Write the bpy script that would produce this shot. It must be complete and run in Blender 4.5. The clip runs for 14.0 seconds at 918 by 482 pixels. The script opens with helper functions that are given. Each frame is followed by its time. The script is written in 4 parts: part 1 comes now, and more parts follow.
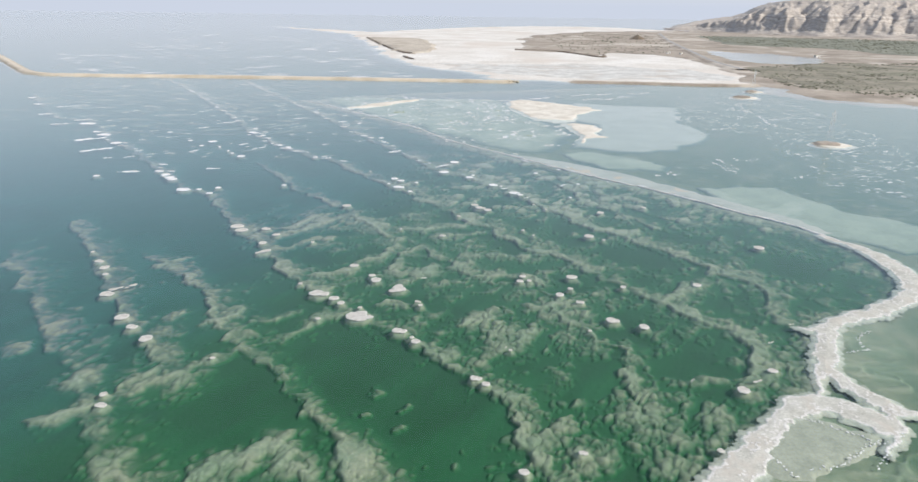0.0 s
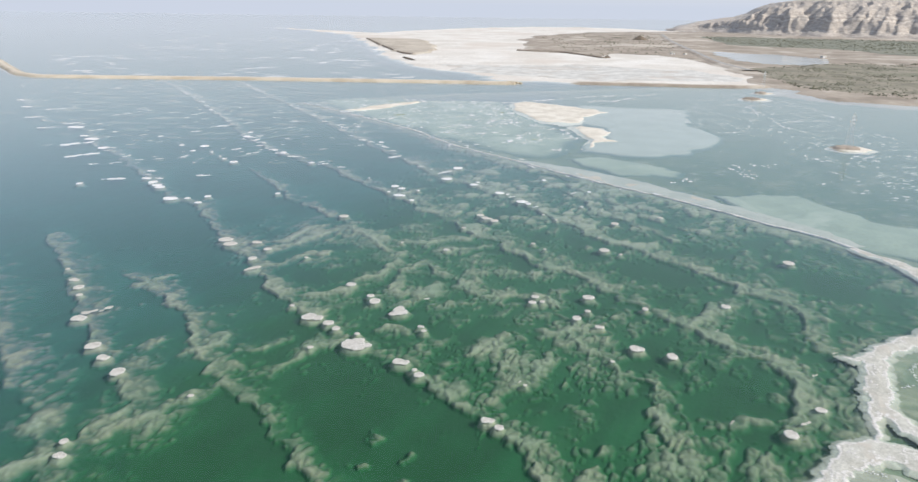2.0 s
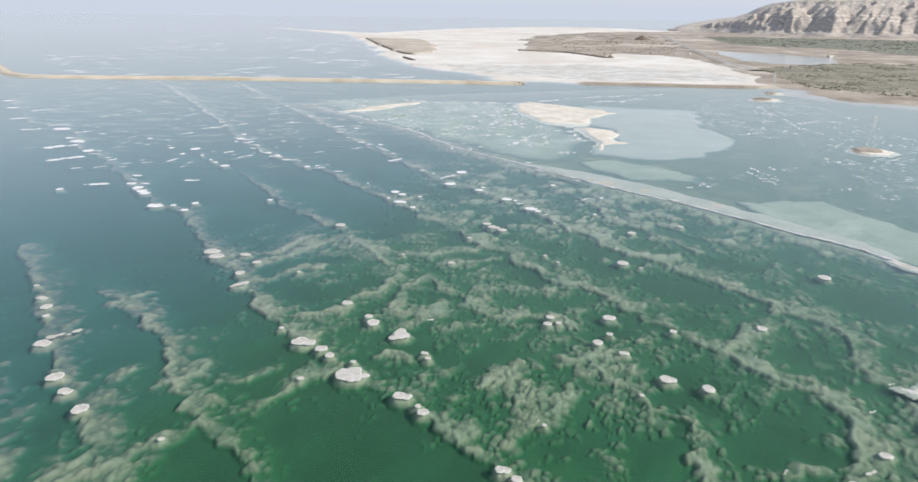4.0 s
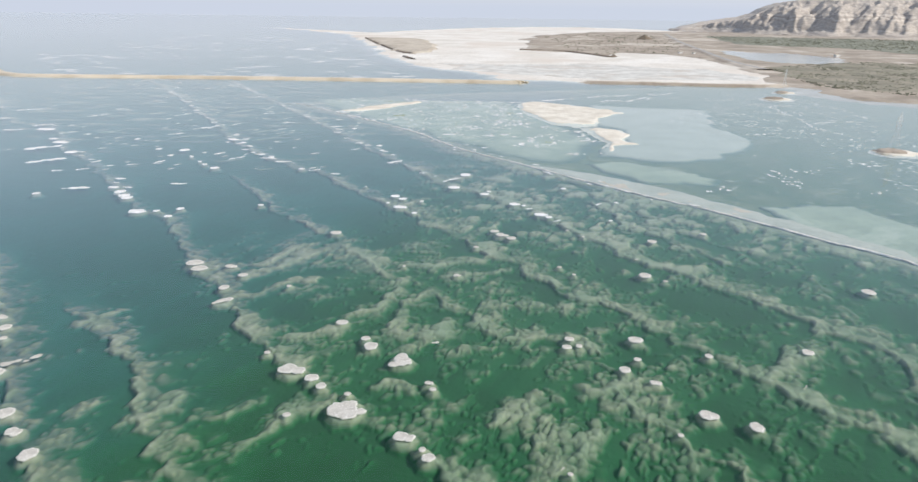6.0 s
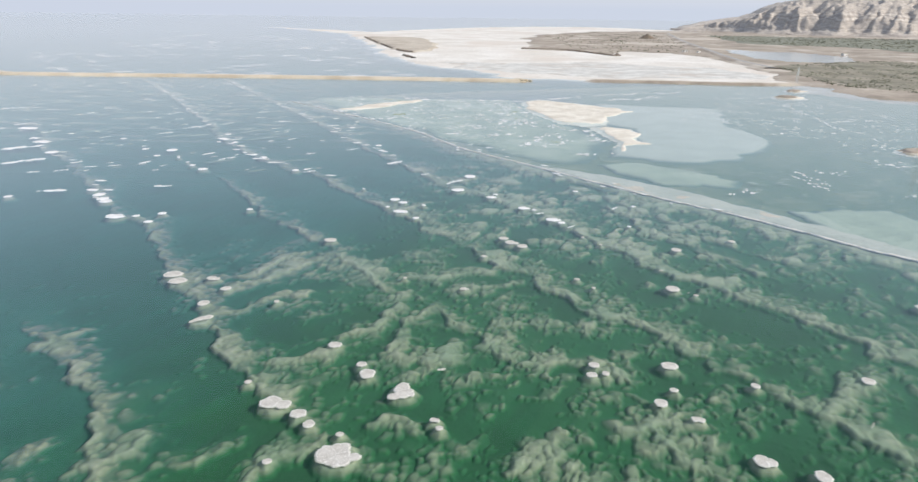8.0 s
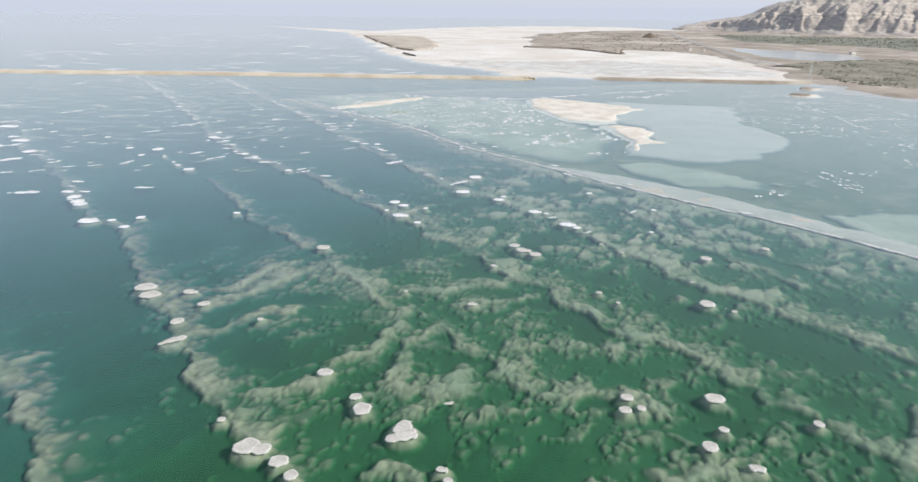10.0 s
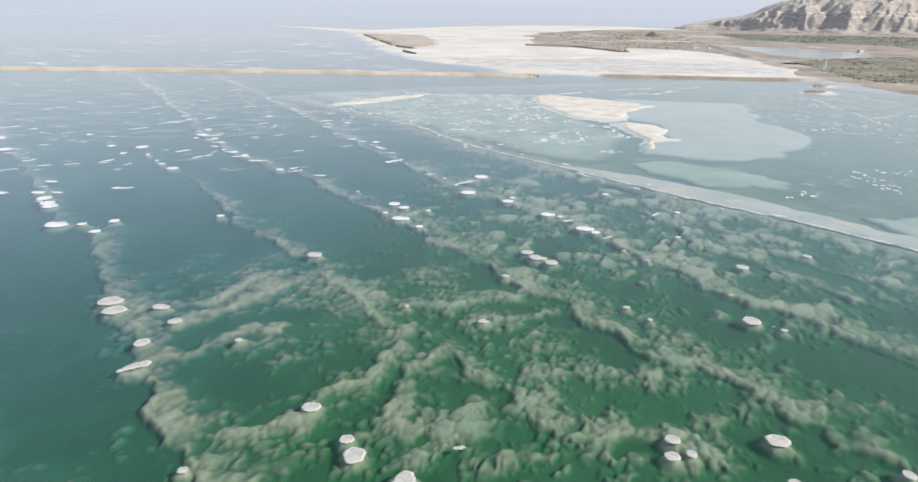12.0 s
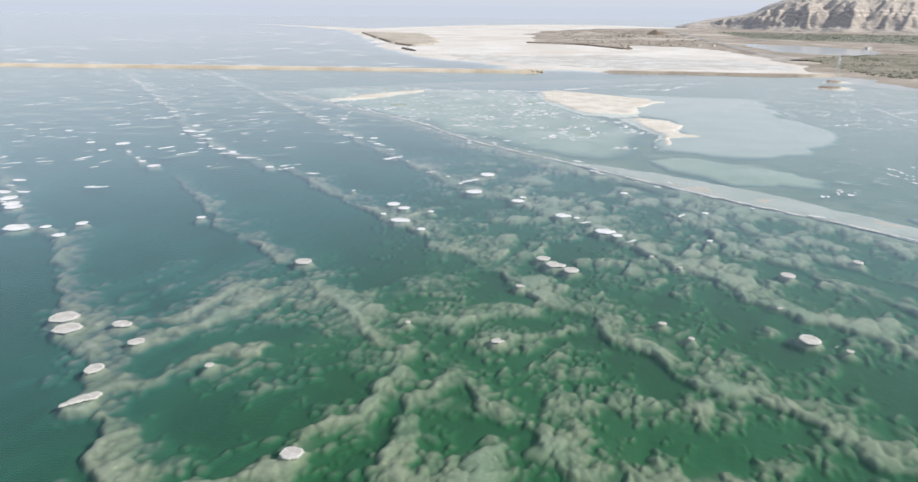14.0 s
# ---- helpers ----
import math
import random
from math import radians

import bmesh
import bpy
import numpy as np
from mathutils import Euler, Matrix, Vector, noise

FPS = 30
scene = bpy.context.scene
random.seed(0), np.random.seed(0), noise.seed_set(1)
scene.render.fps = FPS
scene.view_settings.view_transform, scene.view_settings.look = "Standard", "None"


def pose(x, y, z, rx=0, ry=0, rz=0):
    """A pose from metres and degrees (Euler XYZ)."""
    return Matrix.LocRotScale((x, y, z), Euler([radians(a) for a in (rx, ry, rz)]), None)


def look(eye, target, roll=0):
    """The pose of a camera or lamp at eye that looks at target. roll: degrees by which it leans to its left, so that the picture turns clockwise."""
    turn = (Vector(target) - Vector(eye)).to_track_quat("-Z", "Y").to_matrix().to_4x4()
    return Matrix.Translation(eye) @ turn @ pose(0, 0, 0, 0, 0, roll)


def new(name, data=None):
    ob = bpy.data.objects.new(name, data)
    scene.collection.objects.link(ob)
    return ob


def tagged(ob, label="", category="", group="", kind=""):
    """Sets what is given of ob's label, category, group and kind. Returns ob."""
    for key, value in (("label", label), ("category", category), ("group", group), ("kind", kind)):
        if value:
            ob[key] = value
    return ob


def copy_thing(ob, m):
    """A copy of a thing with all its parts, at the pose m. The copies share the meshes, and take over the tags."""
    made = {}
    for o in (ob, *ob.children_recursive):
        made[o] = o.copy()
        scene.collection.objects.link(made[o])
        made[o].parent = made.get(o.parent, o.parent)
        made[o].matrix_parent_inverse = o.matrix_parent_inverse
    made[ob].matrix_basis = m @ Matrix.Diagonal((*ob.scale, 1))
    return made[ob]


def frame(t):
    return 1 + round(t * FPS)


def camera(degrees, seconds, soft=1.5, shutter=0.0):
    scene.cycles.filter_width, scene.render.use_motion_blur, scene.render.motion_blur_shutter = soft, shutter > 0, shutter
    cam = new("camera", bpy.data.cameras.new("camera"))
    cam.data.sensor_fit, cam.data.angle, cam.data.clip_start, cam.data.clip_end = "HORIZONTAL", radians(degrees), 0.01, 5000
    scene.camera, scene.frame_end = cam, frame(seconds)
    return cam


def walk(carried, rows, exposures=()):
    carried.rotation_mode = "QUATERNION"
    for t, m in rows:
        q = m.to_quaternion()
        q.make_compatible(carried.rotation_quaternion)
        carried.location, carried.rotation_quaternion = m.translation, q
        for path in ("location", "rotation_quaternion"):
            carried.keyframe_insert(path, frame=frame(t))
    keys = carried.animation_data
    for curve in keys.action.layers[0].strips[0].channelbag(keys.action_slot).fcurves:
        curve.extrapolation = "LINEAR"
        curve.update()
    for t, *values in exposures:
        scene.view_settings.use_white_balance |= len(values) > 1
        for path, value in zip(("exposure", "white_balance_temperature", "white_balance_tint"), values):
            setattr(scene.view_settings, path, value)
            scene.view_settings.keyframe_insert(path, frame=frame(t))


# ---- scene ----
cam = camera(70, 14.0)
PATH = [
    (0, look((0.01, 0.01, 88.83), (0.067, 94.048, 54.820), 0.806)),
    (1, look((-1.01, 9.85, 88.21), (-0.975, 103.915, 54.270), 0.785)),
    (2, look((-2.08, 19.75, 87.20), (-2.041, 113.833, 53.314), 0.766)),
    (3, look((-3.18, 29.71, 85.84), (-3.117, 123.815, 52.015), 0.750)),
    (4, look((-4.28, 39.75, 84.20), (-4.196, 133.870, 50.426), 0.738)),
    (5, look((-5.39, 49.86, 82.32), (-5.268, 143.998, 48.595), 0.730)),
    (6, look((-6.47, 60.04, 80.25), (-6.329, 154.196, 46.564), 0.727)),
    (7, look((-7.54, 70.28, 78.01), (-7.374, 164.455, 44.365), 0.728)),
    (8, look((-8.58, 80.57, 75.62), (-8.399, 174.759, 42.025), 0.732)),
    (9, look((-9.59, 90.89, 73.12), (-9.402, 185.088, 39.563), 0.738)),
    (10, look((-10.58, 101.20, 70.51), (-10.386, 195.414, 36.993), 0.743)),
    (11, look((-11.55, 111.48, 67.80), (-11.350, 205.706, 34.318), 0.744)),
    (12, look((-12.52, 121.68, 64.98), (-12.298, 215.926, 31.538), 0.740)),
    (13, look((-13.49, 131.78, 62.05), (-13.236, 226.029, 28.644), 0.725)),
    (14, look((-14.49, 141.70, 59.00), (-14.169, 235.966, 25.618), 0.696)),
]
walk(cam, PATH)

# ---- world, sun ----
SUN_TO = Vector((0.80, -0.24, 0.58)).normalized()
world = bpy.data.worlds.new("world")
scene.world = world
world.use_nodes = True
wn, wl = world.node_tree.nodes, world.node_tree.links
wn.clear()
sky = wn.new("ShaderNodeTexSky")
sky.sky_type, sky.sun_disc = "NISHITA", False
sky.sun_elevation = math.asin(SUN_TO.z)
sky.sun_rotation = math.atan2(SUN_TO.x, SUN_TO.y)
sky.air_density, sky.dust_density, sky.ozone_density = 1.0, 0.6, 2.0
# the sky goes on below the edge of the sea as the same pale haze
wtc, wsep, wmax, wcom = (wn.new(k) for k in ("ShaderNodeTexCoord", "ShaderNodeSeparateXYZ", "ShaderNodeMath", "ShaderNodeCombineXYZ"))
wmax.operation = "MAXIMUM"
wmax.inputs[1].default_value = 0.05
wl.new(wtc.outputs["Generated"], wsep.inputs[0])
wl.new(wsep.outputs["Z"], wmax.inputs[0])
for k in "XY":
    wl.new(wsep.outputs[k], wcom.inputs[k])
wl.new(wmax.outputs[0], wcom.inputs["Z"])
wl.new(wcom.outputs[0], sky.inputs[0])
wbg, wout = wn.new("ShaderNodeBackground"), wn.new("ShaderNodeOutputWorld")
wbg.inputs["Strength"].default_value = 0.15
# pale lavender desert haze near the horizon
wramp = wn.new("ShaderNodeValToRGB")
wramp.color_ramp.interpolation = "EASE"
for k, (p, c) in zip(wramp.color_ramp.elements, ((0.03, (1, 1, 1, 1)), (0.30, (0.34, 0.34, 0.34, 1)))):
    k.position, k.color = p, c
wmix = wn.new("ShaderNodeMixRGB")
wl.new(wsep.outputs["Z"], wramp.inputs["Fac"])
wlow = wn.new("ShaderNodeValToRGB")
for k, (p, c) in zip(wlow.color_ramp.elements, ((0.0, (3.20, 3.50, 4.12, 1)), (0.022, (3.66, 3.80, 4.20, 1)))):
    k.position, k.color = p, c
wl.new(wsep.outputs["Z"], wlow.inputs["Fac"])
wl.new(wlow.outputs["Color"], wmix.inputs[2])
wl.new(wramp.outputs["Color"], wmix.inputs[0])
wl.new(sky.outputs[0], wmix.inputs[1])
wl.new(wmix.outputs[0], wbg.inputs["Color"])
wl.new(wbg.outputs[0], wout.inputs["Surface"])
sun = new("sun", bpy.data.lights.new("sun", "SUN"))
sun.data.energy, sun.data.angle, sun.data.color = 3.6, radians(1.0), (1.0, 0.95, 0.88)
sun.matrix_world = look((0, 0, 400), Vector((0, 0, 400)) - SUN_TO)
scene.view_settings.exposure = 0.35


# ---- materials ----
def shader(name):
    m = bpy.data.materials.new(name)
    m.use_nodes = True
    n, l = m.node_tree.nodes, m.node_tree.links
    return m, n, l, n["Principled BSDF"]


def node(n, kind, **values):
    k = n.new("ShaderNode" + kind)
    for key, v in values.items():
        k.inputs[key].default_value = v
    return k


def ramp(n, l, source, stops, ease="EASE"):
    r = n.new("ShaderNodeValToRGB")
    r.color_ramp.interpolation = ease
    e = r.color_ramp.elements
    while len(e) < len(stops):
        e.new(0.5)
    for k, (p, c) in zip(e, stops):
        k.position, k.color = p, (*c, 1)
    l.new(source, r.inputs["Fac"])
    return r.outputs["Color"]


def blend(n, l, fac, a, b, mode="MIX"):
    k = n.new("ShaderNodeMix")
    k.data_type, k.blend_type = "RGBA", mode
    if isinstance(fac, float):
        k.inputs["Factor"].default_value = fac
    else:
        l.new(fac, k.inputs["Factor"])
    for socket, v in (("A", a), ("B", b)):
        target = [i for i in k.inputs if i.name == socket and i.type == "RGBA"][0]
        if isinstance(v, tuple):
            target.default_value = (*v, 1)
        else:
            l.new(v, target)
    return [o for o in k.outputs if o.type == "RGBA"][0]


def earth(name, dark, light, size, fine, rough=0.9, relief=0.4, stain=None, depth=0.3, drowned=None):
    """A matt natural surface: patches of `size` metres between two colours, grain of `fine` metres, an optional stain colour, and the colour it fades to as it goes down under water."""
    m, n, l, b = shader(name)
    tc = node(n, "TexCoord")
    big = node(n, "TexNoise", Scale=1 / size, Detail=6, Roughness=0.62)
    small = node(n, "TexNoise", Scale=1 / fine, Detail=4, Roughness=0.7)
    l.new(tc.outputs["Object"], big.inputs["Vector"])
    l.new(tc.outputs["Object"], small.inputs["Vector"])
    c = ramp(n, l, big.outputs["Fac"], [(0.32, dark), (0.66, light)])
    g = ramp(n, l, small.outputs["Fac"], [(0.3, (0.72,) * 3), (0.7, (1.0,) * 3)])
    c = blend(n, l, 0.7, c, g, "MULTIPLY")
    if stain:
        st = node(n, "TexNoise", Scale=0.45 / size, Detail=5, Roughness=0.6, Distortion=0.8)
        l.new(tc.outputs["Object"], st.inputs["Vector"])
        f = ramp(n, l, st.outputs["Fac"], [(0.5, (0, 0, 0)), (0.66, (0.85,) * 3)])
        c = blend(n, l, f, c, stain)
    # dimming by the water above, painted as a blend over the first metre down
    if drowned:
        geo = node(n, "NewGeometry")
        sep, down = node(n, "SeparateXYZ"), node(n, "MapRange")
        l.new(geo.outputs["Position"], sep.inputs[0])
        for key, v in (("From Min", -0.12), ("From Max", -0.95)):
            down.inputs[key].default_value = v
        l.new(sep.outputs["Z"], down.inputs["Value"])
        c = blend(n, l, down.outputs[0], c, drowned)
    l.new(c, b.inputs["Base Color"])
    b.inputs["Roughness"].default_value = rough
    bump = node(n, "Bump", Strength=relief, Distance=depth)
    l.new(small.outputs["Fac"], bump.inputs["Height"])
    l.new(bump.outputs[0], b.inputs["Normal"])
    return m


def rock_material():
    """Bedded pale marl: bands of two tones, fallen dust on the ledges, grainy."""
    m, n, l, b = shader("mountain_rock")
    geo = node(n, "NewGeometry")
    sep = node(n, "SeparateXYZ")
    l.new(geo.outputs["Position"], sep.inputs[0])
    big = node(n, "TexNoise", Scale=0.012, Detail=6, Roughness=0.62)
    small = node(n, "TexNoise", Scale=0.11, Detail=6, Roughness=0.7)
    for k in (big, small):
        l.new(geo.outputs["Position"], k.inputs["Vector"])
    tilt = node(n, "Math")
    tilt.operation = "MULTIPLY_ADD"
    tilt.inputs[1].default_value = 60.0
    l.new(big.outputs["Fac"], tilt.inputs[0])
    l.new(sep.outputs["Z"], tilt.inputs[2])
    band = node(n, "TexNoise", Scale=0.16, Detail=3, Roughness=0.6)
    band.noise_dimensions = "1D"
    l.new(tilt.outputs[0], band.inputs["W"])
    c = ramp(n, l, band.outputs["Fac"], [(0.36, (0.38, 0.33, 0.28)), (0.52, (0.47, 0.41, 0.345)), (0.68, (0.57, 0.51, 0.435))])
    g = ramp(n, l, small.outputs["Fac"], [(0.32, (0.76, 0.76, 0.77)), (0.62, (1.0, 1.0, 1.0))])
    l.new(blend(n, l, 0.8, c, g, "MULTIPLY"), b.inputs["Base Color"])
    b.inputs["Roughness"].default_value = 0.95
    bump = node(n, "Bump", Strength=0.4, Distance=2.5)
    l.new(small.outputs["Fac"], bump.inputs["Height"])
    l.new(bump.outputs[0], b.inputs["Normal"])
    return m


def bed_material():
    """Salt on the lake's floor: crusts near the surface are pale, and the water's absorption is painted in as dark
    green with depth.
    """
    m, n, l, b = shader("lake_floor_salt")
    geo = node(n, "NewGeometry")
    sep = node(n, "SeparateXYZ")
    l.new(geo.outputs["Position"], sep.inputs[0])
    big = node(n, "TexNoise", Scale=0.09, Detail=5, Roughness=0.6)
    small = node(n, "TexNoise", Scale=1.1, Detail=5, Roughness=0.7)
    l.new(geo.outputs["Position"], big.inputs["Vector"])
    l.new(geo.outputs["Position"], small.inputs["Vector"])
    cells = node(n, "TexVoronoi", Scale=0.7, Detail=1.5, Roughness=0.6)
    cells.feature = "SMOOTH_F1"
    cells.inputs["Smoothness"].default_value = 0.35
    bent = node(n, "VectorMath")
    bent.operation = "MULTIPLY_ADD"
    bent.inputs[1].default_value = (0.9, 0.9, 0.0)
    l.new(small.outputs["Color"], bent.inputs[0])
    l.new(geo.outputs["Position"], bent.inputs[2])
    l.new(bent.outputs[0], cells.inputs["Vector"])
    # height drives the ramp below: light lost in the water, painted into the colour
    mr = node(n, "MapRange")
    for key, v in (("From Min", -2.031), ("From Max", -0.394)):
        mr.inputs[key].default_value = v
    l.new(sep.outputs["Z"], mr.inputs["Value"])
    # round knobs of crust: brighter on the heights, lost in the depth
    knob = node(n, "MapRange")
    for key, v in (("From Min", 0.75), ("From Max", 0.05), ("To Min", 0.84), ("To Max", 1.12)):
        knob.inputs[key].default_value = v
    l.new(cells.outputs["Distance"], knob.inputs["Value"])
    grain = node(n, "MapRange")
    for key, v in (("From Min", 0.3), ("From Max", 0.7), ("To Min", 0.90), ("To Max", 1.1)):
        grain.inputs[key].default_value = v
    l.new(small.outputs["Fac"], grain.inputs["Value"])
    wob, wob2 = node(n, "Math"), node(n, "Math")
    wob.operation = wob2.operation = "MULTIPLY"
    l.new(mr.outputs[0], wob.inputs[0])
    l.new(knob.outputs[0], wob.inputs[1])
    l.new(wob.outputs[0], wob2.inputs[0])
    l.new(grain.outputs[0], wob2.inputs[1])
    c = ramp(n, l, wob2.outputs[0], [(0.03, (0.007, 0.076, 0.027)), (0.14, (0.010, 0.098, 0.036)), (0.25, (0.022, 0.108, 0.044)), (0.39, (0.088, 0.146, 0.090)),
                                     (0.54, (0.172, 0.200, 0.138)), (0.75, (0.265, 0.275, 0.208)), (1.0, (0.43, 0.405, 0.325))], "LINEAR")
    t = ramp(n, l, big.outputs["Fac"], [(0.34, (0.60, 0.80, 0.68)), (0.66, (0.96, 0.98, 0.90))])
    c = blend(n, l, 0.8, c, t, "MULTIPLY")
    # grey-blue mud plus the sky's blue sheen, painted into the open side's floor
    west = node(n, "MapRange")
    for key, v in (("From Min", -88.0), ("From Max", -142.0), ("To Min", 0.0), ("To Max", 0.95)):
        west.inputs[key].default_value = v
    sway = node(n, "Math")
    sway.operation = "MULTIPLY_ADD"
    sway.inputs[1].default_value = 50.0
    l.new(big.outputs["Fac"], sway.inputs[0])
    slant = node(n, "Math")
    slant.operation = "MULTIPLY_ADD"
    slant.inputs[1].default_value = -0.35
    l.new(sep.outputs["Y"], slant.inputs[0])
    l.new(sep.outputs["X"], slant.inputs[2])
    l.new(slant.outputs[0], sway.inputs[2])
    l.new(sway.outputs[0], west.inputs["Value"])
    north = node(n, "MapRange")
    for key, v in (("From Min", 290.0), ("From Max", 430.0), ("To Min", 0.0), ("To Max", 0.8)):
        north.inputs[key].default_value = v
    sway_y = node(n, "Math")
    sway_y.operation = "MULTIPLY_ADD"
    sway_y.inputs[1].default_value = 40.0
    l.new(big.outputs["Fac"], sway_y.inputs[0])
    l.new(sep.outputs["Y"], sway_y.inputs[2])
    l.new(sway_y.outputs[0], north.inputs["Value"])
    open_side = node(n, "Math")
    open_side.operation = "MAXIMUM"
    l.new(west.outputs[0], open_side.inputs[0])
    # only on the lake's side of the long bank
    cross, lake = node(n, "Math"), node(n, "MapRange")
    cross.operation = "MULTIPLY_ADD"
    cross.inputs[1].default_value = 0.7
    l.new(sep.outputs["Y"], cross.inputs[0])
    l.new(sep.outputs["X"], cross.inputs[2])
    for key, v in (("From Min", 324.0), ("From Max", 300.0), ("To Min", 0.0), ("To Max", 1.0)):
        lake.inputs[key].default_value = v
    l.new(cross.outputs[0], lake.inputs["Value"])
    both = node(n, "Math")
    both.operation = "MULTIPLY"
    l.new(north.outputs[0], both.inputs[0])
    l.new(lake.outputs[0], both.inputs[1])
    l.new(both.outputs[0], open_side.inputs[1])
    mud_sheen = node(n, "MapRange")
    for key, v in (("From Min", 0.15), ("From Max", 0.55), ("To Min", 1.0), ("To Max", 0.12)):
        mud_sheen.inputs[key].default_value = v
    l.new(wob2.outputs[0], mud_sheen.inputs["Value"])
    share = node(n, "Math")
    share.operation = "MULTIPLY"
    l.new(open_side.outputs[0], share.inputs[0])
    l.new(mud_sheen.outputs[0], share.inputs[1])
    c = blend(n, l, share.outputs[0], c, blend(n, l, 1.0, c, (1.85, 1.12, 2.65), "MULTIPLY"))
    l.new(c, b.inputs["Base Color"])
    b.inputs["Roughness"].default_value = 0.95
    knobs = node(n, "Bump", Strength=0.16, Distance=0.5)
    knobs.invert = True
    l.new(cells.outputs["Distance"], knobs.inputs["Height"])
    l.new(knobs.outputs[0], b.inputs["Normal"])
    return m


def water_material():
    """Brine: a clear, faintly green body under a glossy surface."""
    m, n, l, b = shader("brine")
    n.remove(b)
    out = n["Material Output"]
    body = node(n, "BsdfTransparent", Color=(0.92, 0.97, 0.93, 1))
    gloss = node(n, "BsdfGlossy", Roughness=0.16, Color=(1, 1, 1, 1))
    facing = node(n, "LayerWeight", Blend=0.5)
    power, fres = n.new("ShaderNodeMath"), n.new("ShaderNodeMath")
    power.operation, fres.operation = "POWER", "MULTIPLY_ADD"
    power.inputs[1].default_value = 4.6
    fres.inputs[1].default_value, fres.inputs[2].default_value = 0.986, 0.014
    l.new(facing.outputs["Facing"], power.inputs[0])
    l.new(power.outputs[0], fres.inputs[0])
    tc = node(n, "TexCoord")
    ripple = node(n, "TexNoise", Scale=0.6, Detail=2, Roughness=0.5)
    l.new(tc.outputs["Object"], ripple.inputs["Vector"])
    bump = node(n, "Bump", Strength=0.05, Distance=0.05)
    l.new(ripple.outputs["Fac"], bump.inputs["Height"])
    l.new(bump.outputs[0], gloss.inputs["Normal"])
    outer = node(n, "MixShader")
    l.new(fres.outputs[0], outer.inputs[0])
    l.new(body.outputs[0], outer.inputs[1])
    l.new(gloss.outputs[0], outer.inputs[2])
    l.new(outer.outputs[0], out.inputs["Surface"])
    return m


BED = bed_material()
WATER = water_material()
SALT = earth("salt_crust", (0.47, 0.435, 0.375), (0.60, 0.565, 0.50), 2.5, 0.35, relief=0.6, depth=0.1)
BANK_SALT = earth("bank_salt", (0.46, 0.44, 0.37), (0.60, 0.58, 0.50), 4.0, 0.5, relief=0.3, depth=0.08, stain=(0.50, 0.455, 0.38), drowned=(0.03, 0.085, 0.05))
FLAT_SALT = earth("salt_flat", (0.66, 0.60, 0.51), (0.80, 0.75, 0.67), 90.0, 5.0, relief=0.12, stain=(0.60, 0.52, 0.43), drowned=(0.06, 0.12, 0.12))
SAND = earth("sand", (0.62, 0.55, 0.44), (0.78, 0.72, 0.61), 14.0, 1.5)
SHALLOW = earth("shallow_salt", (0.36, 0.375, 0.32), (0.44, 0.455, 0.395), 22.0, 2.0, relief=0.2, drowned=(0.045, 0.115, 0.085))
OLIVE_SALT = earth("olive_salt", (0.26, 0.31, 0.225), (0.345, 0.385, 0.29), 18.0, 2.0, relief=0.2, stain=(0.40, 0.42, 0.34), drowned=(0.045, 0.115, 0.085))
ROSE_SALT = earth("rose_salt", (0.41, 0.40, 0.335), (0.52, 0.485, 0.42), 16.0, 1.6, relief=0.2, stain=(0.46, 0.425, 0.365), drowned=(0.045, 0.115, 0.085))
WET_SALT = earth("wet_salt", (0.52, 0.49, 0.43), (0.72, 0.69, 0.62), 22.0, 3.0, rough=0.75, relief=0.2, stain=(0.50, 0.43, 0.35), drowned=(0.06, 0.12, 0.12))
PAN_SALT = earth("pan_salt", (0.35, 0.345, 0.28), (0.45, 0.43, 0.355), 6.0, 0.8, relief=0.2)
WHITE_SALT = earth("white_salt", (0.66, 0.64, 0.61), (0.84, 0.82, 0.79), 8.0, 0.8, relief=0.3, depth=0.05)
RIM = earth("salt_rim", (0.58, 0.55, 0.49), (0.72, 0.69, 0.63), 1.2, 0.25, relief=0.5, depth=0.05)
DIKE_FILL = earth("dike_fill", (0.46, 0.38, 0.27), (0.64, 0.55, 0.42), 30.0, 2.5)
GRAVEL = earth("gravel_track", (0.56, 0.48, 0.36), (0.70, 0.62, 0.50), 12.0, 0.8)
MARSH_SOIL = earth("marsh_soil", (0.27, 0.22, 0.165), (0.43, 0.36, 0.28), 60.0, 6.0, stain=(0.56, 0.49, 0.40))
SCRUB_SOIL = earth("scrub_soil", (0.18, 0.165, 0.11), (0.33, 0.285, 0.21), 45.0, 5.0, stain=(0.20, 0.195, 0.125))
BELT_SOIL = earth("reed_ground", (0.17, 0.175, 0.125), (0.25, 0.245, 0.18), 60.0, 6.0)
ROCK = rock_material()
TAN_EARTH = earth("tan_earth", (0.44, 0.37, 0.285), (0.58, 0.505, 0.40), 40.0, 5.0)
ASPHALT = earth("asphalt", (0.30, 0.285, 0.26), (0.40, 0.38, 0.345), 20.0, 1.0)
LEAF = earth("shrub_leaf", (0.19, 0.19, 0.125), (0.27, 0.26, 0.18), 6.0, 0.7)
STEEL = earth("galvanised_steel", (0.62, 0.62, 0.60), (0.74, 0.74, 0.71), 1.5, 0.2, rough=0.55, relief=0.1)
BANK_EDGE = earth("cut_bank", (0.13, 0.10, 0.07), (0.24, 0.18, 0.12), 8.0, 1.0)


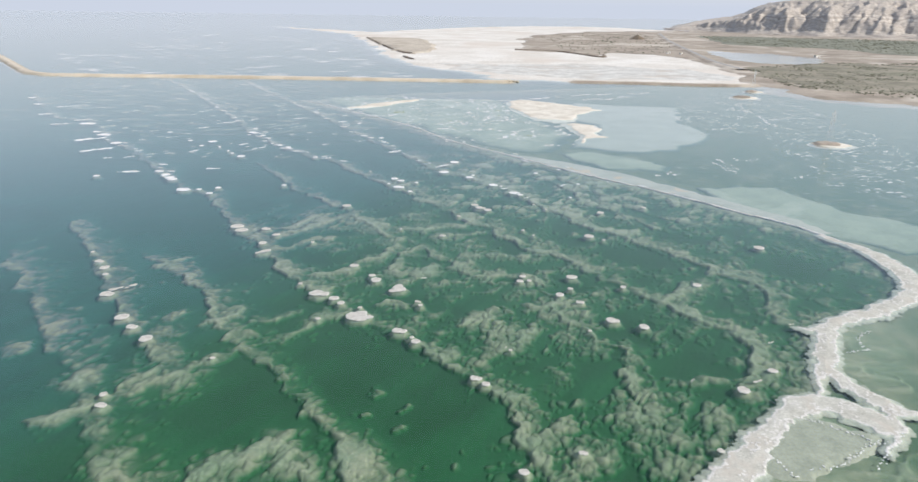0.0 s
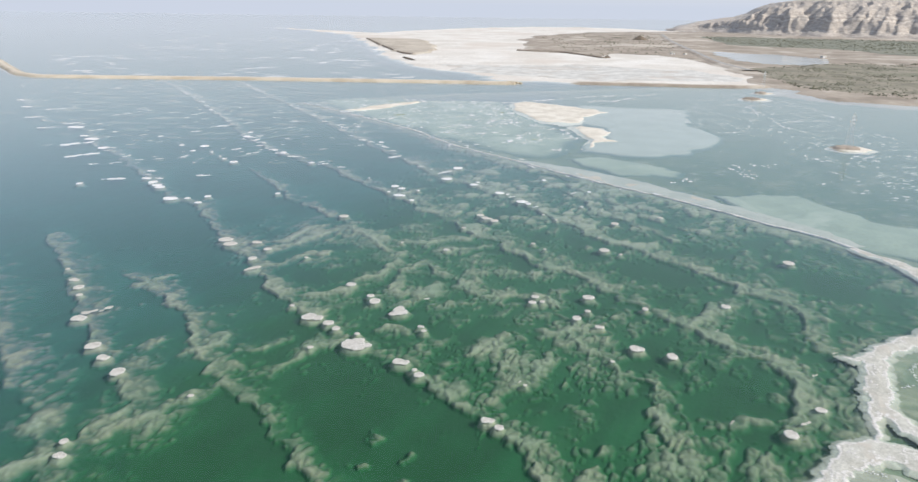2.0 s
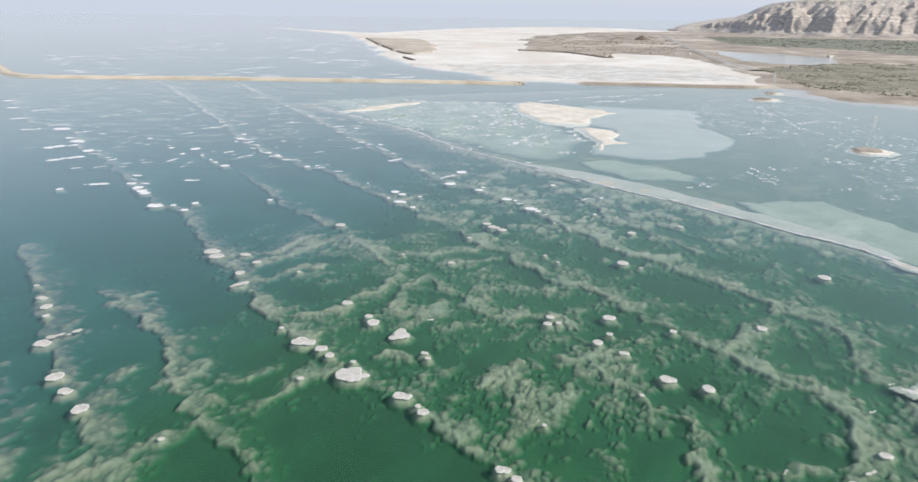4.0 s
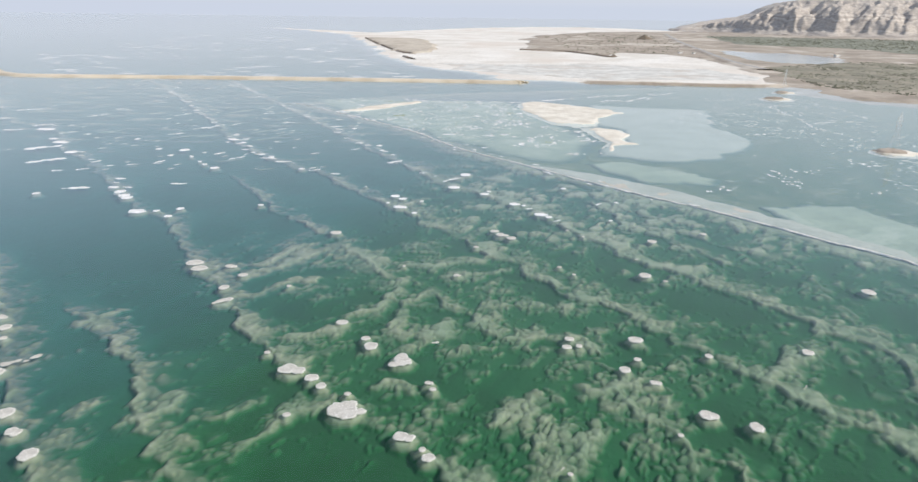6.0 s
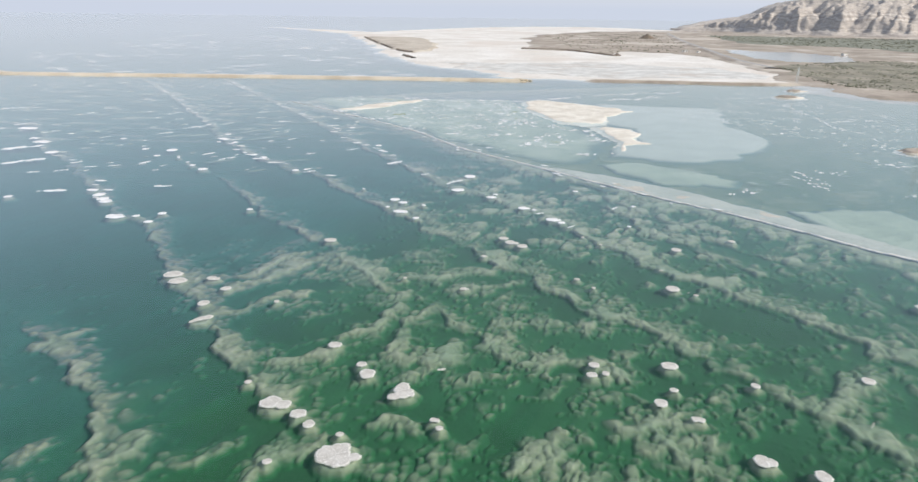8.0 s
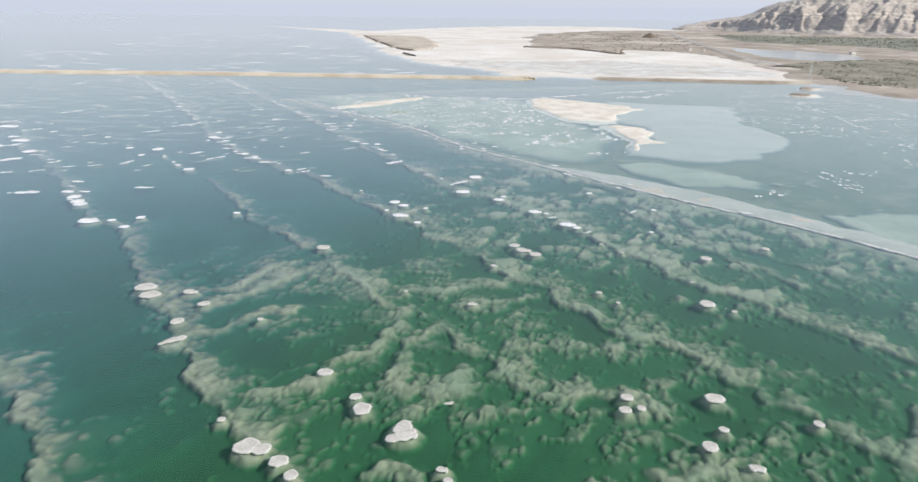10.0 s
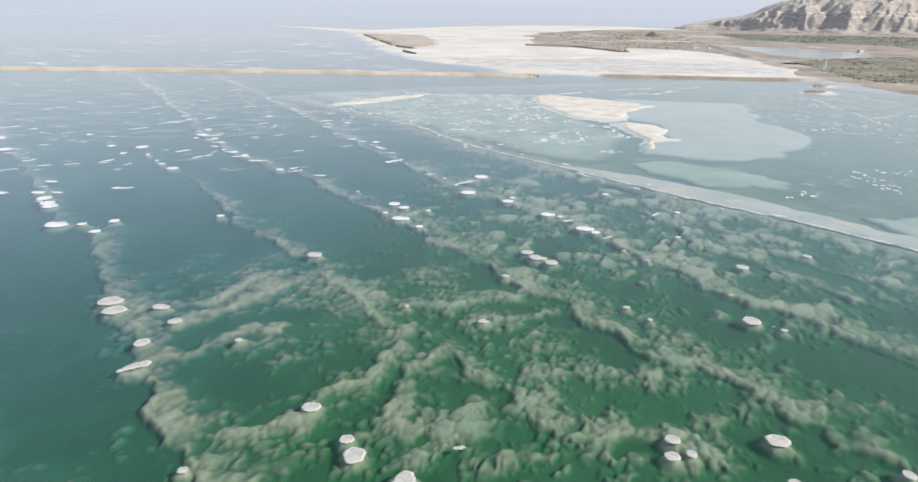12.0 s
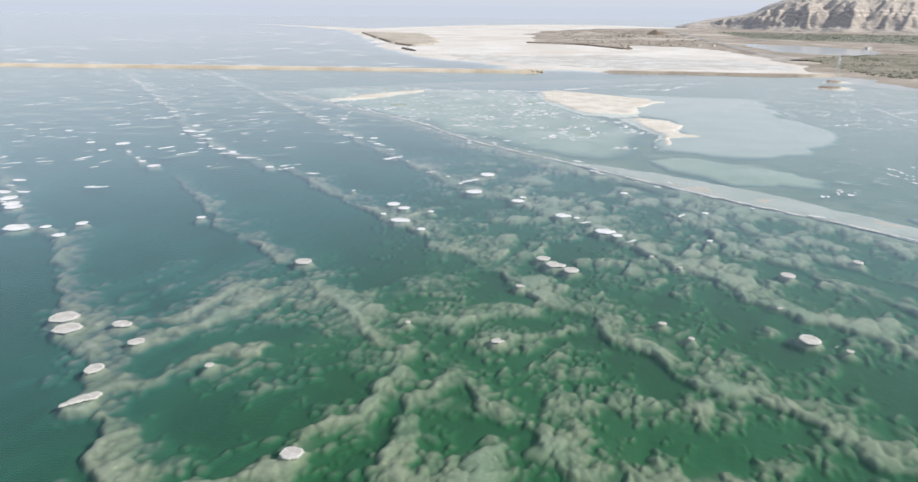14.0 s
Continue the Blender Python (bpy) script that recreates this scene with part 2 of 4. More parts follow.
# ---- shape helpers ----
GRAD = np.random.RandomState(7).normal(size=(256, 2))
GRAD /= np.linalg.norm(GRAD, axis=1)[:, None]
PERM = np.random.RandomState(11).permutation(256)


def lattice(ix, iy, seed=0):
    return PERM[(PERM[(ix + seed * 17) & 255] + iy) & 255]


def perlin(x, y, seed=0):
    ix, iy = np.floor(x).astype(int), np.floor(y).astype(int)
    fx, fy = x - ix, y - iy
    u, v = fx * fx * fx * (fx * (fx * 6 - 15) + 10), fy * fy * fy * (fy * (fy * 6 - 15) + 10)

    def corner(a, b):
        g = GRAD[lattice(ix + a, iy + b, seed)]
        return g[..., 0] * (fx - a) + g[..., 1] * (fy - b)
    low = corner(0, 0) + u * (corner(1, 0) - corner(0, 0))
    high = corner(0, 1) + u * (corner(1, 1) - corner(0, 1))
    return (low + v * (high - low)) * 1.5


def fbm(x, y, octaves=4, seed=0, gain=0.5):
    total, amp = 0.0, 1.0
    for k in range(octaves):
        total = total + amp * perlin(x * 2 ** k, y * 2 ** k, seed + k)
        amp *= gain
    return total


def puffs(x, y, cell, density, seed):
    """Height 0..1 of round cauliflower lumps, one or none in each cell."""
    gx, gy = x / cell, y / cell
    ix, iy = np.floor(gx).astype(int), np.floor(gy).astype(int)
    best = np.zeros_like(x)
    for a in (-1, 0, 1):
        for b in (-1, 0, 1):
            h = lattice(ix + a, iy + b, seed)
            px = ix + a + 0.1 + 0.8 * PERM[h] / 255
            py = iy + b + 0.1 + 0.8 * PERM[(h + 91) & 255] / 255
            r = 0.30 + 0.45 * PERM[(h + 37) & 255] / 255
            d2 = (gx - px) ** 2 + (gy - py) ** 2
            there = np.clip((density - PERM[(h + 143) & 255] / 255) * 6, 0, 1)
            best = np.maximum(best, np.maximum(0, 1 - d2 / r ** 2) ** 0.58 * r / 0.75 * there)
    return best


def line_distance(x, y, pts):
    """Unsigned distance to a polyline, and on which side of it (+1: left of its run)."""
    best, side = np.full(x.shape, 1e9), np.zeros(x.shape)
    for (ax, ay), (bx, by) in zip(pts, pts[1:]):
        dx, dy = bx - ax, by - ay
        t = np.clip(((x - ax) * dx + (y - ay) * dy) / (dx * dx + dy * dy), 0, 1)
        d = np.hypot(x - ax - t * dx, y - ay - t * dy)
        s = np.sign(dx * (y - ay) - dy * (x - ax))
        near = d < best
        best, side = np.where(near, d, best), np.where(near, s, side)
    return best, side


def near_line(x, y, pts, reach=28.0):
    """The same on the rows of the lake floor, worked out only near each stretch of the line."""
    best, side = np.full(x.shape, 1e3), np.zeros(x.shape)
    for (ax, ay), (bx, by) in zip(pts, pts[1:]):
        r0, r1 = np.searchsorted(rs, [min(ay, by) - reach, max(ay, by) + reach])
        u, v = x[r0:r1], y[r0:r1]
        dx, dy = bx - ax, by - ay
        t = np.clip(((u - ax) * dx + (v - ay) * dy) / (dx * dx + dy * dy), 0, 1)
        d = np.hypot(u - ax - t * dx, v - ay - t * dy)
        near = d < best[r0:r1]
        best[r0:r1] = np.where(near, d, best[r0:r1])
        side[r0:r1] = np.where(near, np.sign(dx * (v - ay) - dy * (u - ax)), side[r0:r1])
    return best, side


def area_distance(x, y, pts):
    """Signed distance to an outline, positive inside."""
    d, _ = line_distance(x, y, pts + pts[:1])
    inside = np.zeros(x.shape, bool)
    for (ax, ay), (bx, by) in zip(pts, pts[1:] + pts[:1]):
        if ay != by:
            inside ^= ((ay > y) != (by > y)) & (x < (bx - ax) * (y - ay) / (by - ay) + ax)
    return np.where(inside, d, -d)


def smooth(pts, step):
    """A rounded line through the points, sampled about every `step` metres."""
    p = np.array(pts, float)
    p = np.vstack([2 * p[0] - p[1], p, 2 * p[-1] - p[-2]])
    out = []
    for k in range(1, len(p) - 2):
        count = max(2, int(np.linalg.norm(p[k + 1] - p[k]) / step))
        t = np.linspace(0, 1, count, endpoint=False)[:, None]
        out.append(0.5 * (2 * p[k] + (p[k + 1] - p[k - 1]) * t + (2 * p[k - 1] - 5 * p[k] + 4 * p[k + 1] - p[k + 2]) * t ** 2
                          + (3 * p[k] - p[k - 1] - 3 * p[k + 1] + p[k + 2]) * t ** 3))
    return np.vstack(out + [p[-2:-1]])


def sheet(name, x, y, z, material, keep=None, parent=None, shade=True):
    """A height field over rows and columns of points; keep: which points must be present."""
    rows, cols = x.shape
    index = np.arange(rows * cols).reshape(rows, cols)
    quads = np.stack([index[:-1, :-1], index[:-1, 1:], index[1:, 1:], index[1:, :-1]], -1).reshape(-1, 4)
    verts = np.stack([x.ravel(), y.ravel(), z.ravel()], 1)
    if keep is not None:
        quads = quads[keep.ravel()[quads].any(1)]
        used = np.unique(quads)
        renum = np.zeros(len(verts), int)
        renum[used] = np.arange(len(used))
        verts, quads = verts[used], renum[quads]
    me = bpy.data.meshes.new(name)
    me.vertices.add(len(verts))
    me.vertices.foreach_set("co", verts.astype(np.float32).ravel())
    me.loops.add(len(quads) * 4)
    me.loops.foreach_set("vertex_index", quads.ravel().astype(np.int32))
    me.polygons.add(len(quads))
    me.polygons.foreach_set("loop_start", np.arange(0, len(quads) * 4, 4, dtype=np.int32))
    me.polygons.foreach_set("use_smooth", np.full(len(quads), shade))
    me.update()
    me.validate()
    me.materials.append(material)
    ob = new(name, me)
    ob.parent = parent
    return ob


def patch(name, outline, height, step, material, slope=6.0, rough=0.3, edge=4.0, base=-0.8, seed=0, grain=20.0):
    """A low piece of land with a ragged, sloping shore."""
    p = np.array(outline, float)
    lo, hi = p.min(0) - 3 * edge - slope, p.max(0) + 3 * edge + slope
    x, y = np.meshgrid(np.arange(lo[0], hi[0] + step, step), np.arange(lo[1], hi[1] + step, step))
    wx = edge * fbm(x / (edge * 5), y / (edge * 5), 4, seed + 3)
    wy = edge * fbm(x / (edge * 5), y / (edge * 5), 4, seed + 9)
    d = area_distance(x + wx, y + wy, [tuple(q) for q in outline])
    t = np.clip(d / slope + 0.5, 0, 1)
    z = base + (height - base) * (t * t * (3 - 2 * t)) + rough * t * fbm(x / grain, y / grain, 4, seed)
    return sheet(name, x, y, z, material, keep=d > -slope * 0.5 - step)


def ribbon(name, pts, step, columns, width, profile, material, seed=0, ragged=0.0, scale=6.0, parent=None):
    """A strip along a line: profile(u, s) gives the height over -1..1 across and metres along."""
    c = smooth(pts, step)
    g = np.gradient(c, axis=0)
    g /= np.linalg.norm(g, axis=1)[:, None] + 1e-9
    nrm = np.stack([g[:, 1], -g[:, 0]], 1)
    s = np.r_[0, np.cumsum(np.linalg.norm(np.diff(c, axis=0), axis=1))]
    u = np.linspace(-1, 1, columns)
    left = width * (1 + ragged * fbm(s / scale, s * 0 + 3.3, 4, seed))
    right = width * (1 + ragged * fbm(s / scale, s * 0 + 8.7, 4, seed + 5))
    reach = np.where(u[None] < 0, left[:, None], right[:, None]) * u[None]
    x, y = c[:, :1] + nrm[:, :1] * reach, c[:, 1:] + nrm[:, 1:] * reach
    return sheet(name, x, y, profile(np.broadcast_to(u, x.shape), s[:, None] + 0 * x, x, y), material, parent=parent)


def bar(bm, a, b, w):
    a, b = Vector(a), Vector(b)
    m = Matrix.Translation((a + b) / 2) @ (b - a).to_track_quat("Z", "Y").to_matrix().to_4x4() @ Matrix.Diagonal((w, w, (b - a).length, 1))
    bmesh.ops.create_cube(bm, size=1, matrix=m)


def part(name, bm, material, parent, label=""):
    me = bpy.data.meshes.new(name)
    bm.to_mesh(me)
    bm.free()
    me.materials.append(material)
    ob = new(name, me)
    ob.parent = parent
    if label:
        ob["label"] = label
    return ob


# ---- salt islets: where they stand, their width, and their form (1 round, 2 joined pair, 3 flat streak, 4 cluster, 5 slanting) ----
ROW_B = [
    (-136.7, 228.5, 1.5, 1), (-129.3, 219.2, 3.4, 2), (-124.6, 213.3, 2.9, 1), (-121.2, 207.5, 1.8, 1), (-112.4, 191.4, 4.5, 2),
    (-109.6, 196.1, 7.7, 3), (-99.9, 175.4, 3.8, 1), (-94.0, 169.2, 3.4, 2), (-86.9, 162.4, 3.3, 1), (-84.5, 134.7, 1.7, 1),
    (-82.7, 130.1, 2.7, 2), (-64.7, 152.3, 1.5, 1),
]
ROW_A = [
    (-45.0, 194.1, 6.1, 2), (-39.6, 190.6, 3.2, 1), (-36.8, 187.2, 2.2, 1), (-30.3, 184.1, 1.5, 1), (-29.7, 178.0, 7.9, 4),
    (-16.7, 169.0, 4.4, 2), (-12.9, 165.2, 1.3, 1), (-11.6, 162.8, 2.6, 1), (4.9, 144.0, 3.0, 2), (7.3, 141.4, 2.0, 1),
    (13.9, 108.9, 2.1, 1), (27.0, 115.1, 2.0, 2), (-41.7, 176.1, 1.6, 1), (-52.9, 201.9, 1.6, 1),
]
ROW_MID = [
    (-29.8, 209.7, 2.2, 1), (-28.0, 205.7, 3.2, 1), (-19.8, 198.8, 5.8, 6), (-11.8, 207.8, 2.4, 3), (-12.6, 188.9, 1.9, 2),
    (-11.7, 186.3, 1.5, 1), (22.5, 210.6, 2.4, 1), (21.2, 206.4, 2.4, 1), (24.4, 207.0, 1.6, 1), (39.5, 210.6, 3.7, 1),
    (37.5, 200.6, 1.8, 1), (33.3, 195.7, 2.5, 1), (39.0, 190.1, 2.6, 2), (46.8, 177.6, 3.9, 2), (38.6, 170.6, 1.2, 1),
    (55.1, 173.6, 2.8, 1), (13.4, 159.9, 1.1, 3), (14.6, 158.6, 1.0, 1),
]
ROW_EAST = [
    (55.6, 202.6, 1.8, 1), (81.2, 205.0, 2.8, 1), (72.5, 188.6, 1.5, 3), (118.7, 243.0, 3.7, 1), (82.4, 149.7, 2.4, 1),
    (76.3, 144.2, 3.0, 3), (71.0, 140.3, 2.9, 1), (59.6, 144.3, 1.8, 3), (100.0, 176.5, 2.1, 3), (88.9, 165.0, 2.0, 3),
    (56.6, 116.5, 1.5, 1), (52.5, 110.8, 1.2, 1),
]
ROW_LEFT = [
    (-92.9, 260.4, 5.2, 1), (-89.7, 255.6, 4.8, 1), (-80.0, 257.6, 3.7, 2), (-74.0, 250.5, 2.8, 1), (-76.7, 240.7, 2.8, 1),
    (-74.0, 231.1, 5.1, 5), (-57.5, 242.3, 1.5, 1), (-37.4, 218.5, 3.0, 1), (-164.8, 352.2, 3.5, 1), (-159.0, 345.3, 4.5, 1),
    (-154.1, 339.4, 4.4, 2), (-151.5, 335.7, 4.7, 1), (-137.6, 316.0, 6.6, 4), (-130.2, 316.8, 2.6, 1), (-122.6, 310.0, 3.2, 1),
    (-121.9, 320.3, 3.0, 1),
]
ROW_E = [
    (-52.2, 292.3, 3.8, 1), (0.0, 278.5, 2.0, 2), (-24.1, 259.7, 1.1, 1), (-6.6, 252.2, 2.4, 4), (7.4, 296.2, 3.2, 1),
    (10.0, 291.8, 4.6, 2), (13.2, 288.5, 3.4, 1), (27.0, 260.3, 1.6, 1), (30.7, 254.0, 1.2, 1), (53.5, 254.0, 3.6, 1),
    (58.7, 249.5, 1.4, 1), (57.1, 251.1, 0.9, 3), (64.7, 286.6, 3.1, 1), (54.5, 267.9, 2.0, 3), (86.7, 295.7, 2.2, 1),
    (-90.4, 327.1, 2.4, 1),
]
ROW_F = [
    (-34.9, 343.5, 3.7, 1), (-31.2, 339.1, 3.3, 1), (-31.1, 326.4, 5.5, 2), (-24.7, 318.4, 2.3, 1), (-22.6, 335.6, 1.8, 1),
    (-36.9, 332.6, 1.6, 1), (-50.1, 359.4, 1.2, 1), (-10.6, 373.4, 7.7, 3), (-8.7, 359.7, 5.2, 1), (-3.1, 384.5, 4.9, 1),
    (-24.7, 387.2, 4.0, 3), (-40.9, 411.5, 8.8, 3), (5.4, 348.6, 3.8, 1), (7.4, 352.9, 2.0, 1), (17.9, 332.9, 4.6, 2),
    (21.6, 330.7, 1.8, 1), (23.4, 326.1, 3.8, 3), (27.8, 318.1, 5.3, 4), (30.3, 314.7, 2.6, 1), (33.2, 309.9, 2.9, 3),
    (35.3, 298.3, 1.2, 1), (40.2, 290.8, 1.1, 1),
]
ROW_FAR = [
    (42.8, 359.6, 2.4, 1), (62.8, 337.0, 1.8, 1), (54.6, 334.3, 3.2, 3), (54.7, 311.0, 1.6, 1), (-68.5, 442.9, 6.0, 3),
    (-54.9, 455.4, 3.4, 1), (-79.0, 512.5, 3.3, 1), (-92.7, 520.0, 7.4, 3), (-88.1, 392.9, 3.2, 1), (-80.6, 390.3, 5.0, 3),
    (-88.9, 430.8, 4.7, 3), (-118.4, 426.5, 3.6, 1), (-111.0, 419.4, 3.0, 1), (-124.7, 431.4, 2.1, 1), (-129.2, 416.0, 6.9, 3),
    (-151.2, 483.9, 3.7, 1), (-139.0, 459.4, 3.4, 1), (-148.2, 468.5, 6.4, 2), (-148.8, 460.3, 2.6, 1), (-140.9, 472.3, 4.7, 3),
]
ROW_FAR2 = [
    (-144.1, 501.6, 3.8, 3), (-164.2, 525.6, 5.4, 3), (-194.0, 562.8, 5.2, 3), (-210.6, 575.4, 5.4, 3), (-89.6, 467.4, 3.5, 3),
    (-167.8, 421.2, 3.0, 1), (-155.0, 418.2, 2.0, 1), (-165.9, 435.7, 5.3, 1), (-181.4, 437.5, 3.7, 1), (-146.1, 407.0, 1.9, 1),
    (-141.2, 400.6, 2.8, 1), (-133.3, 392.7, 4.6, 1), (-138.5, 360.2, 8.0, 3), (-181.0, 507.0, 11.0, 3), (-191.2, 484.8, 8.0, 3),
    (-219.0, 560.7, 7.4, 3), (-203.5, 538.9, 4.9, 3), (-207.4, 466.3, 3.5, 1), (-127.4, 506.8, 5.2, 3), (-129.8, 532.9, 10.4, 3),
    (-154.9, 574.5, 7.6, 3),
]
ROW_FARLEFT = [
    (-166.4, 352.9, 3.2, 1), (-159.4, 345.3, 3.2, 1), (-154.3, 339.2, 4.4, 1), (-182.5, 350.6, 11.6, 3), (-194.1, 340.8, 3.1, 1),
    (-227.4, 404.5, 14.7, 3), (-210.6, 382.3, 7.0, 3), (-265.1, 431.8, 4.7, 3), (-250.3, 436.8, 19.7, 3), (-248.0, 453.8, 9.8, 2),
    (-258.7, 464.2, 5.8, 2), (-282.2, 496.3, 11.5, 2), (-226.3, 426.6, 6.2, 1), (-337.1, 536.4, 11.5, 3), (-301.9, 492.1, 11.4, 3),
    (-405.9, 628.7, 7.8, 2), (-376.3, 589.1, 8.3, 2), (-343.9, 578.0, 13.3, 3), (-294.7, 511.2, 10.0, 3), (-198.5, 386.2, 4.9, 3),
]

ROWS = [ROW_B, ROW_A, ROW_MID, ROW_EAST, ROW_LEFT, ROW_E, ROW_F, ROW_FAR, ROW_FAR2, ROW_FARLEFT]

# ---- the lake floor ----
BANK_LINE = [(-149.3, 634.6), (-94.8, 573.9), (-38.8, 505.6), (-6.4, 450.2), (24.2, 414.1), (47.3, 385.8), (70.6, 358.4), (86.4, 341.3), (101.2, 326.8), (118.2, 306.4), (131.1, 289.0), (143.9, 275.8), (157.3, 248.1), (160.8, 238.9), (161.3, 230.2), (160.9, 222.0), (159.7, 215.5), (155.5, 205.7), (148.5, 197.7), (139.7, 191.1), (128.9, 184.8), (121.2, 181.7), (114.5, 178.7), (109.5, 174.1), (107.8, 168.9), (103.6, 163.1), (100.9, 157.7), (97.7, 153.2), (95.0, 149.0), (92.2, 145.0), (90.9, 141.1), (88.2, 137.4), (85.0, 134.8), (81.2, 133.8), (77.2, 130.9), (72.1, 125.9), (65.8, 119.3), (59.6, 112.8), (53.8, 106.5), (48.0, 101.0)]
RIDGES = [  # crest line, depth of the crest, reach of the gentle side
    ([(-415, 644), (-326, 529), (-285, 510), (-240, 443), (-217, 421), (-166, 356), (-140, 320), (-123, 311), (-105, 280), (-94, 262), (-80, 245), (-73, 232), (-57, 208), (-46, 196), (-38, 190), (-30, 180), (-18, 171), (-12, 165), (-3, 155), (5, 145), (10, 138), (15, 128), (16, 119), (18, 111), (20, 103)], -0.9, 4.5),
    ([(-166, 265), (-138, 231), (-125, 213), (-112, 194), (-101, 177), (-88, 164), (-79, 152), (-81, 142), (-84, 132)], -1.2, 5.0),
    ([(-164, 224), (-132, 185), (-110, 160), (-97, 145), (-88, 132), (-81, 121), (-70, 110), (-61, 101)], -1.2, 6.5),
    ([(-113, 226), (-100, 215), (-86, 200), (-73, 179), (-60, 161), (-53, 152), (-42, 141), (-34, 128), (-27, 122), (-23, 114), (-18, 105)], -0.9, 4.5),
    ([(-120, 381), (-77, 315), (-65, 303), (-52, 293), (-46, 279), (-37, 267), (-28, 254), (-24, 251), (-18, 246), (-12, 240), (-10, 233), (-4, 226), (1, 219), (3, 215)], -1.2, 4.5),
    ([(-452, 942), (-310, 744), (-200, 564), (-148, 468), (-119, 429), (-89, 395), (-78, 391), (-62, 365), (-48, 347), (-36, 332), (-25, 320), (-18, 307), (-12, 301), (-4, 290), (0, 280), (7, 271), (14, 267), (19, 251), (25, 245), (30, 235), (36, 235), (41, 229), (46, 222), (50, 217), (52, 211), (57, 206), (60, 200), (68, 190), (72, 184), (74, 178), (81, 174), (85, 168), (85, 163), (79, 153), (74, 145)], -0.8, 5.5),
    ([(-303, 877), (-181, 665), (-112, 546), (-67, 462), (-37, 411), (-19, 381), (-9, 363), (6, 352), (18, 336), (24, 329), (29, 320), (34, 313), (36, 301), (41, 294), (46, 288), (51, 282), (51, 274), (58, 266), (67, 259), (73, 250), (79, 244), (84, 237), (89, 230), (92, 225), (92, 219), (99, 216), (103, 210), (104, 200), (100, 190), (99, 184), (100, 179)], -0.9, 5.5),
    ([(10, 370), (30, 363), (43, 359), (55, 336), (60, 312), (65, 301), (73, 293), (77, 282), (85, 270)], -1.8, 5.0),
    ([(53, 372), (62, 336), (73, 320), (82, 306), (88, 290), (96, 279)], -2.0, 5.0),
    ([(28, 189), (31, 183), (34, 176), (38, 173), (40, 168), (46, 162), (45, 154), (42, 144), (43, 140)], -1.0, 4.0),
]
SPURS = [  # lower crests that run across
    [(-80, 137), (-73, 145), (-67, 151), (-65, 154), (-55, 161), (-47, 168), (-42, 178), (-33, 184)],
    [(-96, 126), (-90, 127), (-84, 130), (-81, 131)],
    [(-53, 106), (-49, 112), (-44, 115), (-39, 119), (-33, 110), (-29, 104)],
    [(-24, 251), (-27, 239), (-31, 229), (-35, 223), (-38, 219), (-45, 216), (-50, 214)],
    [(-17, 242), (-21, 232), (-23, 224), (-24, 217)],
    [(-75, 252), (-66, 258), (-61, 266), (-56, 274), (-50, 282), (-45, 286)],
    [(-92, 258), (-81, 260), (-71, 262), (-66, 275), (-61, 282)],
    [(-73, 232), (-73, 235), (-67, 239), (-61, 245), (-52, 249)],
    [(-34, 329), (-26, 338), (-15, 346)],
    [(-25, 263), (-14, 262), (-7, 266), (0, 268)],
    [(-9, 252), (-1, 255), (6, 257)],
    [(68, 193), (75, 200), (84, 209)],
    [(4, 154), (11, 160), (17, 166), (21, 173)],
    [(5, 175), (9, 181), (12, 187)],
    [(-19, 205), (-13, 214), (-9, 219)],
    [(-18, 187), (-23, 190), (-25, 187)],
    [(58, 145), (64, 148), (70, 144)],
    [(-109, 218), (-105, 221), (-101, 224)],
    [(-72, 174), (-71, 177), (-68, 180), (-67, 184)],
    [(-88, 176), (-86, 178)],
    [(-59, 176), (-54, 179), (-51, 182)],
    [(8, 212), (16, 216), (23, 215), (27, 207)],
    [(24, 187), (29, 190), (33, 192)],
]
BLOOMS = [(-81, 157, 6), (-80, 145, 6), (-70, 144, 7), (-44, 113, 6), (-38, 116, 5), (-48, 109, 6), (-35, 110, 4), (-23, 114, 6), (18, 119, 6), (24, 124, 5), (28, 117, 5), (41, 129, 6), (-20, 141, 1.6), (-12, 133, 1.8), (-21, 130, 1.6), (-12, 124, 1.8), (-85, 170, 5), (-96, 144, 5), (-87, 129, 5), (-71, 111, 5), (-70, 176, 5), (-121, 159, 4), (-91, 126, 4), (27, 148, 4), (12, 173, 5), (42, 119, 6)]  # billowing heaps of crust: x, y, reach
BLOOMS_AHEAD = [(52, 121, 4), (47, 113, 4), (61, 129, 3), (-43, 275, 6), (-36, 264, 5), (-29, 249, 5), (-22, 282, 5), (-9, 234, 3), (3, 232, 4), (24, 232, 2), (16, 233, 4), (-16, 216, 4), (-10, 216, 4), (-1, 220, 4), (-61, 275, 5), (48, 260, 3)]
BASINS = [(-55, 228, 11), (-88, 215, 16), (-35, 140, 14), (-10, 128, 13), (-55, 130, 12), (28, 275, 9), (47, 250, 7), (62, 150, 13), (50, 165, 10), (125, 225, 17),
          (-105, 290, 20), (18, 215, 7), (-48, 255, 7), (20, 240, 6), (24, 219, 7), (62, 237, 9), (38, 213, 5)]  # clear deep pools: x, y, reach
rs = np.concatenate([np.arange(84, 300, 0.36), 300 + np.cumsum(np.linspace(0.40, 2.7, 350))])
cs = np.linspace(-1, 1, 940)
cs = 0.56 * cs + 0.44 * cs ** 3  # finer under the flight line
